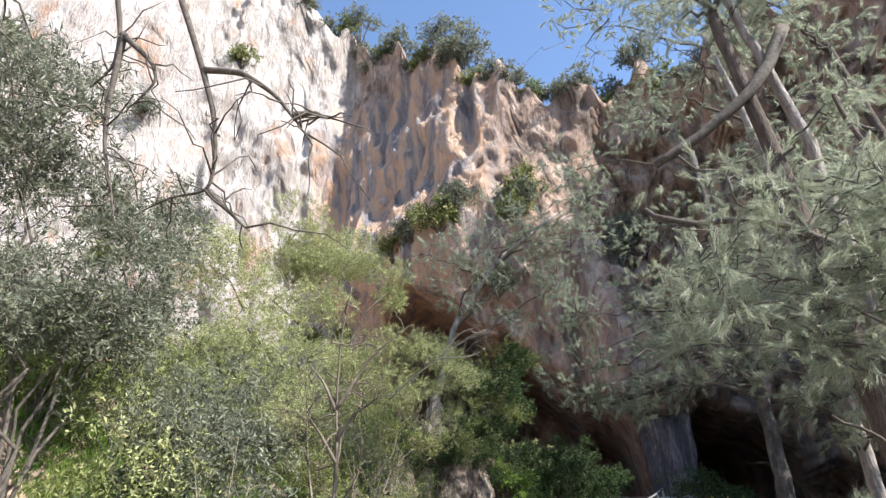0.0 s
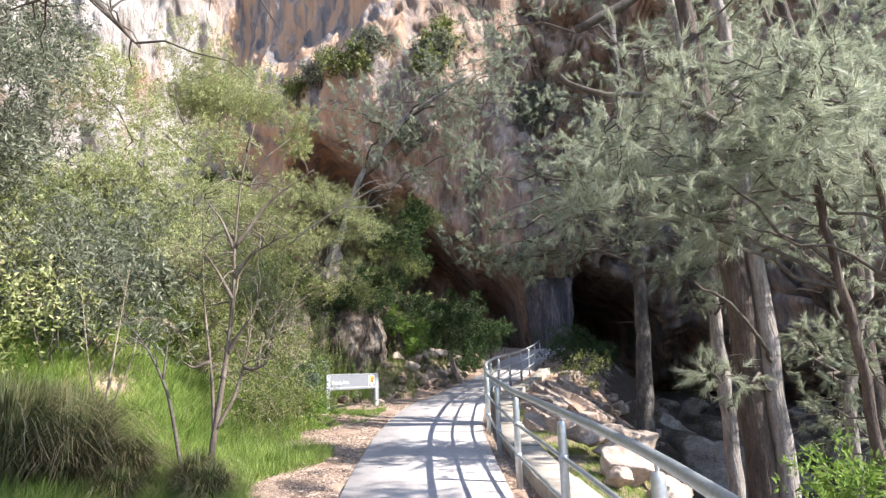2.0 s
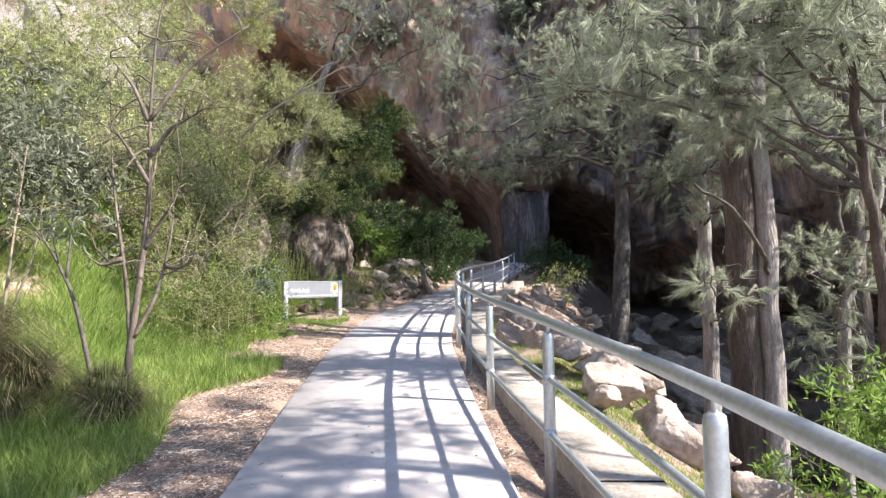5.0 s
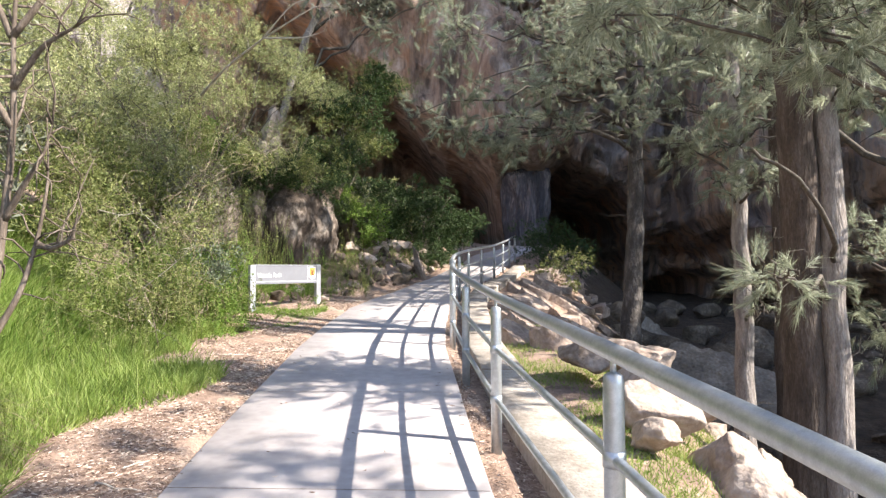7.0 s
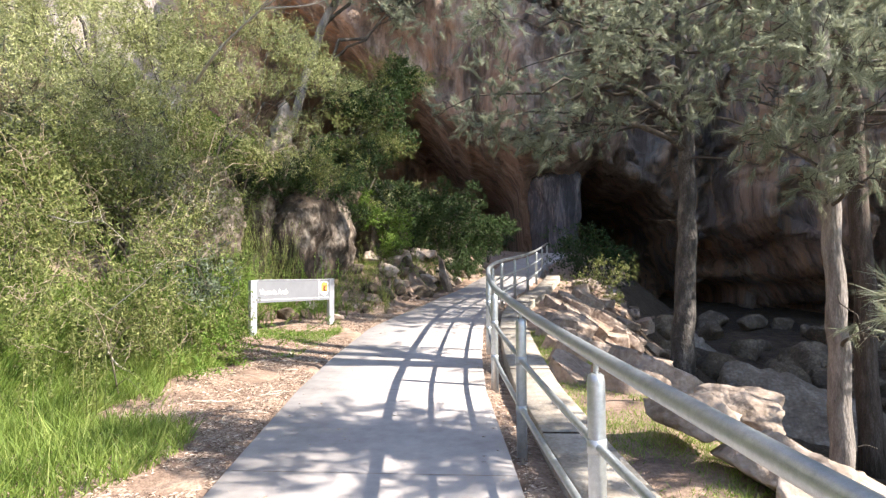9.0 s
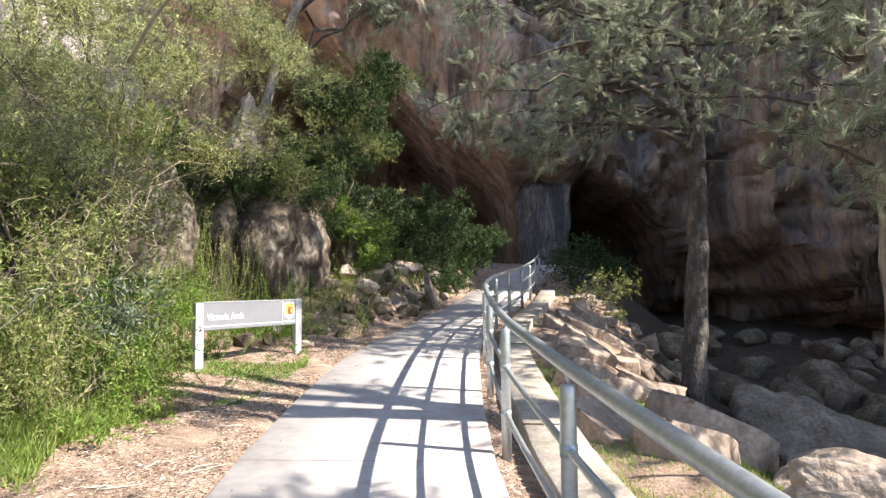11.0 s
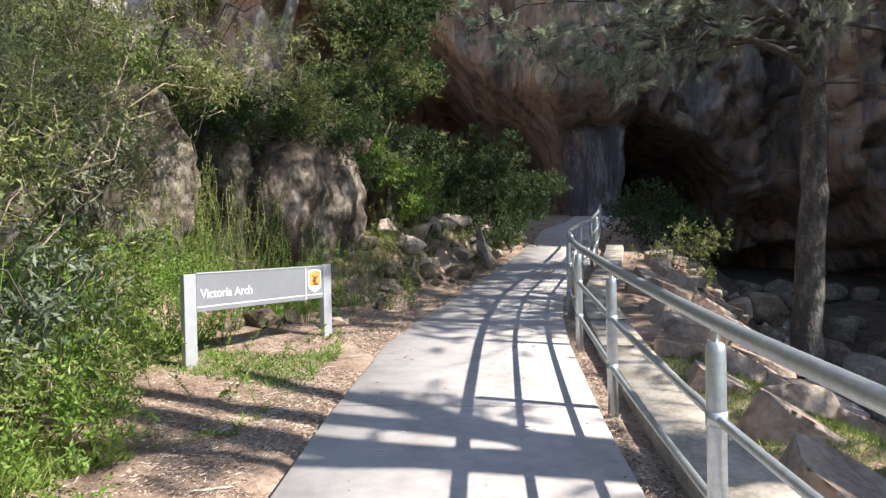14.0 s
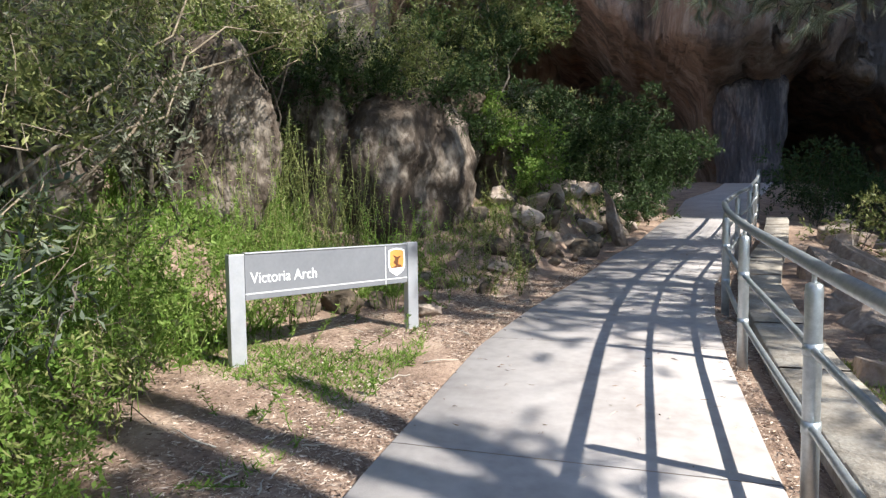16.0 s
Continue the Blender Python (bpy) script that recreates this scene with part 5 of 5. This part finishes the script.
bare("sapling", "forked twiggy sapling with sunlit bark on the grassy verge", [[(-3.74, 8.0, gz(-3.74, 8.0) - 0.05), (-3.68, 8.0, 0.9), (-3.60, 8.0, 1.5), (-3.52, 8.0, 2.23), (-3.49, 8.0, 2.67), (-3.51, 8.0, 3.33), (-3.45, 8.0, 4.3), (-3.28, 8.0, 5.06)], [(-3.68, 8.0, 0.85), (-3.72, 7.97, 1.55), (-3.82, 7.95, 2.24), (-3.91, 8.0, 2.68), (-4.03, 8.1, 3.94)], [(-3.66, 8.0, 0.95), (-3.45, 8.05, 1.35), (-3.36, 8.1, 1.75), (-3.28, 8.1, 2.2), (-3.30, 8.1, 2.7)], [(-3.55, 8.0, 1.9), (-3.34, 7.95, 2.2), (-3.18, 7.9, 2.37), (-3.12, 7.9, 2.6)], [(-3.52, 8.0, 3.3), (-3.7, 8.0, 3.7), (-3.96, 8.0, 4.01)], [(-3.51, 8.0, 3.3), (-3.07, 8.1, 3.98), (-2.48, 8.2, 4.41)], [(-3.36, 8.1, 1.72), (-3.22, 8.05, 1.68), (-3.02, 8.0, 1.75), (-2.95, 7.95, 1.95)], [(-3.76, 7.96, 1.8), (-3.95, 7.9, 1.72), (-4.08, 7.85, 1.82)], [(-3.5, 8.0, 2.6), (-3.7, 7.9, 3.0), (-3.85, 7.8, 3.25)], [(-3.5, 8.0, 2.9), (-3.25, 7.95, 3.2), (-3.0, 7.9, 3.3), (-2.75, 7.9, 3.45)]], 0.046, SAPBARK, "saplings", "sapling")
bare("sapling", "thin leaning sapling on the grassy verge", [[(-4.1, 8.1, gz(-4.1, 8.1) - 0.05), (-4.31, 8.0, 1.41), (-4.62, 8.0, 1.98), (-4.94, 8.0, 2.35)], [(-4.4, 8.0, 1.6), (-4.4, 8.1, 2.4)]], 0.03, TWIG, "saplings", "sapling")
bare("sapling", "grey many-stemmed bare sapling on the bank", [[(-5.6, 8.6, gz(-5.6, 8.6) - 0.05), (-5.5, 8.6, 1.8), (-5.4, 8.7, 3.2)], [(-5.6, 8.6, 0.9), (-5.8, 8.5, 1.9), (-6.0, 8.5, 3.0)], [(-5.55, 8.6, 1.0), (-5.2, 8.6, 1.9), (-5.1, 8.6, 2.6)]], 0.028, DRYTWIG, "saplings", "sapling")
bare("dead_branch", "bleached dead sticks caught in the shrub", [[(-4.05, 11.9, gz(-4.05, 11.9)), (-4.24, 11.6, 0.75), (-4.4, 11.6, 1.0), (-4.54, 11.6, 1.27)], [(-4.6, 11.6, 1.12), (-4.29, 11.6, 1.36), (-4.01, 11.6, 1.57), (-3.68, 11.6, 1.86)], [(-5.1, 11.7, 2.35), (-4.7, 11.6, 2.25), (-4.4, 11.55, 2.3), (-4.1, 11.5, 2.05)]], 0.016, DEAD, "", "branch")
bare("dead_branch", "thin dry twigs sprouting small leaves beside the sign", [[(-4.6, 14.6, gz(-4.6, 14.6)), (-4.3, 14.3, 1.9), (-4.0, 14.1, 2.35), (-3.75, 14.0, 2.55)], [(-4.8, 14.9, 1.6), (-4.5, 14.6, 2.3), (-4.4, 14.3, 2.75)], [(-4.35, 14.35, 1.7), (-4.0, 14.2, 1.95), (-3.7, 14.1, 1.95)]], 0.007, DRYTWIG, "", "branch")
bare("dead_branch", "tangle of pale dry twigs at the shrub's edge", [[(-3.95, 11.2, gz(-3.95, 11.2)), (-4.0, 11.1, 1.0), (-4.15, 11.1, 1.35), (-4.4, 11.1, 1.6)], [(-4.0, 11.1, 0.9), (-3.8, 11.0, 1.2), (-3.5, 11.0, 1.3)], [(-4.0, 11.2, 0.6), (-3.7, 10.9, 0.75), (-3.5, 10.7, 0.7)]], 0.009, DRYTWIG, "", "branch")
bare("dead_branch", "white forked dead branch reaching from the bank", [[(-5.2, 15.2, 4.9), (-4.4, 14.3, 5.1), (-3.4, 13.4, 5.3), (-2.38, 13.0, 5.68), (-2.2, 13.0, 5.55)], [(-3.4, 13.4, 5.3), (-2.8, 13.0, 5.7), (-2.3, 12.9, 5.75)], [(-3.4, 13.4, 5.3), (-2.62, 13.0, 5.14), (-2.26, 13.0, 5.25)]], 0.028, DEAD, "", "branch")
hang = bare("overhanging_tree", "bare grey tree with long drooping leafless branches", [[(-7.6, 2.6, gz(-7.6, 2.6) - 0.1), (-7.4, 3.0, 4.0), (-6.6, 3.8, 7.4), (-5.4, 4.8, 9.2), (-4.5, 5.0, 8.4)], [(-5.4, 4.8, 9.0), (-5.22, 5.0, 7.76), (-5.24, 5.0, 7.22), (-5.53, 5.0, 6.98)], [(-5.17, 5.0, 7.75), (-5.21, 5.0, 6.6), (-5.14, 5.0, 6.01), (-4.95, 5.0, 5.44), (-4.8, 5.0, 4.92)], [(-5.2, 5.0, 7.75), (-4.66, 5.0, 7.14), (-4.55, 5.0, 6.81), (-4.95, 5.0, 6.45)], [(-4.5, 5.0, 8.4), (-4.04, 5.0, 7.14), (-3.71, 5.0, 6.14), (-3.63, 5.0, 5.52), (-3.67, 5.0, 5.11), (-4.15, 5.0, 5.14), (-4.48, 5.0, 5.03)], [(-3.67, 5.0, 5.11), (-3.44, 5.0, 4.86), (-3.16, 5.0, 4.55)], [(-3.92, 5.0, 6.81), (-3.39, 5.0, 6.63), (-2.94, 5.0, 6.18), (-2.72, 5.0, 5.82), (-2.58, 5.0, 5.6)], [(-2.72, 5.0, 5.86), (-2.46, 5.0, 5.83), (-2.32, 5.0, 5.72)]], 0.07, TWIG, "", "tree")


# ---- bushes along the cliff top and on its ledges ----
def cliff_bush(x, z, r, seed, mat, tall=False):
    y = float(cliff_y(np.array([x]), np.array([z - 1.0]))[0]) + (1.0 if z > float(cliff_top(x)) - 2 else -0.2)
    puffs = [(x + dx * r, y + dy * r, z + dz * r + (1.3 * r if tall else 0), r * s) for dx, dy, dz, s in ((0, 0, 0.3, 0.7), (0.7, 0.2, 0.1, 0.55), (-0.7, 0, 0.15, 0.6), (0.25, -0.4, 0.6, 0.5), (-0.3, -0.3, -0.2, 0.5))]
    rng = np.random.default_rng(seed)
    ob = thing("cliff_tree" if tall else "cliff_bush", "small tree against the sky on the cliff top" if tall else "grey-green bush clinging to the limestone cliff", "tree" if tall else "shrub", "bushes on the cliff", at=(x, y, z - 1.5))
    crown, at, axis = crown_leaves(puffs, 30, rng, mat, 9, 0.36, 0.12, 0.25)
    stems = [(bend((x, y, z - 1.5), p[:3], 0.05, rng, 5), np.linspace(0.12, 0.04, 5), 5) for p in puffs]
    for line in stems:
        part("stem", tubes("stem", [line], TWIG), ob)
    part("crown", crown, ob, "", "stuff")


rng = np.random.default_rng(8)
for i, x in enumerate(np.arange(-46, 14, 2.1)):
    top = float(cliff_top(x))
    cliff_bush(x + rng.uniform(-0.5, 0.5), top + rng.uniform(-0.5, 0.8), rng.uniform(1.2, 2.3), 200 + i, GREYLEAF if i % 3 else OLIVE)
cliff_bush(-25.5, float(cliff_top(-25.5)) + 1.6, 2.3, 300, GREYLEAF, True)
cliff_bush(-9.3, float(cliff_top(-9.3)) + 1.0, 2.9, 301, GREYLEAF, True)
cliff_bush(-12.0, float(cliff_top(-12.0)) + 1.0, 2.2, 302, GREYLEAF, True)
for i in range(15, 34):
    x = rng.uniform(-60, -24) if i < 20 else rng.uniform(-30, 6)
    z = rng.uniform(22, 60) if i < 20 else rng.uniform(20, 30)
    if z < float(cliff_top(x)) - 3:
        cliff_bush(x, z, rng.uniform(0.9, 2.0), 320 + i, OLIVE if i % 2 else GREYLEAF)


# ---- grass, tussocks, litter ----
def scatter(name, label, category, mat, n, area, length, width, lean, seed, patch=0.5):
    rng = np.random.default_rng(seed)
    (x0, x1), (y0, y1) = area
    x, y = rng.uniform(x0, x1, n), rng.uniform(y0, y1, n)
    off = left_edge(y) - x
    offr = x - right_edge(y)
    edge = 0.35 + 1.3 * vnoise(np.stack([x * 0.7, y * 0.5, 0 * x + 3], 1), 56)
    keep = ((off > edge) | (offr > 0.85)) & (vnoise(np.stack([x * 1.1, y * 1.1, 0 * x], 1), 55) > patch + rng.uniform(-0.12, 0.12, n))
    x, y = x[keep], y[keep]
    at = np.stack([x, y, ground_z(x, y) - 0.01], 1)
    way = unit(np.stack([rng.normal(size=len(x)) * lean, rng.normal(size=len(x)) * lean, np.ones(len(x))], 1))
    me = needles(name, at, way, length * rng.uniform(0.4, 1.3, len(x)), np.full(len(x), width), mat, rng)
    return thing(name, label, category, kind="stuff", data=me)


scatter("grass", "lush sunlit green grass on the verge", "grass", GRASS, 190000, ((-9.0, -2.55), (-3.0, 13.0)), 0.20, 0.012, 0.55, 61, 0.38)
scatter("grass", "long tufts of grass standing above the lawn", "grass", GRASS, 60000, ((-9.0, -2.8), (-5.0, 13.5)), 0.34, 0.010, 0.7, 67, 0.48)
scatter("grass", "dry grass and weeds among the path-side rocks", "grass", GRASS, 30000, ((-5.0, -0.6), (18.0, 30.0)), 0.20, 0.014, 0.7, 68, 0.42)
scatter("grass", "short green grass and clover beside the sign", "grass", GRASS, 42000, ((-6.0, -2.6), (11.0, 20.0)), 0.07, 0.009, 0.9, 62, 0.46)
scatter("grass", "short grass strip outside the kerb wall", "grass", GRASS, 75000, ((0.3, 2.8), (3.0, 17.0)), 0.08, 0.009, 0.7, 63, 0.20)
scatter("grass", "low weeds and grass at the feet of the sign", "grass", BRIGHT, 30000, ((-6.0, -2.7), (11.0, 19.5)), 0.08, 0.02, 1.0, 66, 0.47)
scatter("undergrowth", "green undergrowth carpeting the steep bank", "undergrowth", BRIGHT, 120000, ((-14, -4.6), (6, 26)), 0.28, 0.030, 0.8, 64, 0.40)


scatter("grass", "long sunlit grass covering the foot of the bank", "grass", GRASS, 70000, ((-8.0, -3.9), (5.0, 13.0)), 0.30, 0.011, 0.7, 69, 0.12)


def tussock(x, y, r, n, seed):
    rng = np.random.default_rng(seed)
    z = gz(x, y)
    ob = thing("tussock", "dark spiky sedge tussock with dry straw blades in the grass", "grass tussock", "tussocks", at=(x, y, z))
    for name, mat, m, low in (("dry_blade", STRAW, n, 0.5), ("green_blade", SEDGE, 2 * n, 0.15)):
        a = rng.uniform(0, 2 * np.pi, m)
        lean = np.clip(np.abs(rng.normal(low, 0.38, m)), 0.02, 1.2)
        c = np.stack([np.cos(a), np.sin(a), 0 * a], 1)
        l = r * rng.uniform(0.45, 1.35, m)
        side = np.stack([-np.sin(a), np.cos(a), 0 * a], 1) * rng.uniform(0.0018, 0.0045, m)[:, None]
        b = np.array((x, y, z - 0.03)) + c * (r * 0.32 * np.sqrt(rng.uniform(0, 1, m)))[:, None]
        way = c + rng.normal(size=(m, 3)) * np.array([0.35, 0.35, 0])
        up = np.array([0, 0, 1.0])
        m1 = b + way * (l * lean * 0.22)[:, None] + up * (l * 0.48)[:, None]
        m2 = b + way * (l * lean * 0.62)[:, None] + up * (l * (0.84 - 0.18 * lean))[:, None]
        tip = b + way * (l * lean * 1.05)[:, None] + up * (l * (1.05 - 0.72 * lean))[:, None]
        v = np.stack([b - side, b + side, m1 + side, m1 - side, m2 + side * 0.8, m2 - side * 0.8, tip], 1).reshape(-1, 3)
        k = np.arange(m)[:, None] * 7
        f = np.concatenate([k + [0, 1, 2], k + [0, 2, 3], k + [3, 2, 4], k + [3, 4, 5], k + [5, 4, 6]])
        part(name, mesh_np(name, v, f, mat, False), ob, "", "stuff")


for i, (x, y, r) in enumerate(((-4.85, 6.9, 0.80), (-5.35, 6.6, 0.95), (-5.3, 7.5, 0.85), (-4.45, 7.4, 0.55), (-3.3, 7.1, 0.40), (-6.0, 7.1, 0.95), (-6.0, 8.1, 0.8), (-4.2, 6.8, 0.40), (-3.7, 7.6, 0.42))):
    tussock(x, y, r, int(2200 * r), 90 + i)


def litter(n, seed):
    rng = np.random.default_rng(seed)
    y = rng.uniform(1.5, 22, n)
    x = left_edge(y) - np.abs(rng.normal(0, 0.85, n)) - 0.02
    right = rng.uniform(size=n) < 0.16
    x = np.where(right, right_edge(y) + (np.interp(y, RAIL_Y, RAIL_X) + 0.2 - right_edge(y)) * rng.uniform(-0.05, 1.0, n), x)
    keep = right | (vnoise(np.stack([x * 1.6, y * 1.6, 0 * x], 1), 58) > 0.25)
    x, y = x[keep], y[keep]
    a = rng.uniform(0, 2 * np.pi, len(x))
    at = np.stack([x, y, ground_z(x, y) + 0.006], 1)
    way = unit(np.stack([np.cos(a), np.sin(a), rng.normal(size=len(x)) * 0.12], 1))
    me = leaves("leaf_litter", at, way, rng.uniform(0.015, 0.065, len(x)), rng.uniform(0.003, 0.010, len(x)), LITTER, rng)
    thing("leaf_litter", "dry brown leaf and twig litter on the verge", "leaf litter", kind="stuff", data=me)


litter(90000, 71)


def path_debris(n, seed):
    """Single dry leaves and needles blown onto the concrete."""
    rng = np.random.default_rng(seed)
    y = rng.uniform(4, 26, n)
    u = np.clip(rng.beta(0.7, 0.7, n), 0.02, 0.98)
    x = left_edge(y) + (right_edge(y) - left_edge(y)) * u
    a = rng.uniform(0, 2 * np.pi, n)
    at = np.stack([x, y, path_z(y) + 0.004], 1)
    way = unit(np.stack([np.cos(a), np.sin(a), rng.uniform(0.0, 0.12, n)], 1))
    me = leaves("fallen_leaves", at, way, rng.uniform(0.02, 0.08, n), rng.uniform(0.003, 0.012, n), LITTER, rng)
    thing("fallen_leaves", "scattered dry leaves and needles on the concrete path", "leaf litter", kind="stuff", data=me)


path_debris(420, 72)
rng = np.random.default_rng(19)
for i in range(40):
    y = rng.uniform(4, 20)
    x = float(left_edge(y)) - abs(rng.normal(0, 0.8)) - 0.1
    a = rng.uniform(0, 2 * math.pi)
    l = rng.uniform(0.12, 0.4)
    z = gz(x, y) + 0.012
    pts = bend((x, y, z), (x + l * math.cos(a), y + l * math.sin(a), gz(x + l * math.cos(a), y + l * math.sin(a)) + 0.012), 0.02, rng, 5, 0.08)
    thing("stick", "thin dry fallen stick on the litter", "stick", "fallen sticks", data=tubes("stick", [(pts, np.linspace(0.007, 0.003, 5), 5)], DEAD))
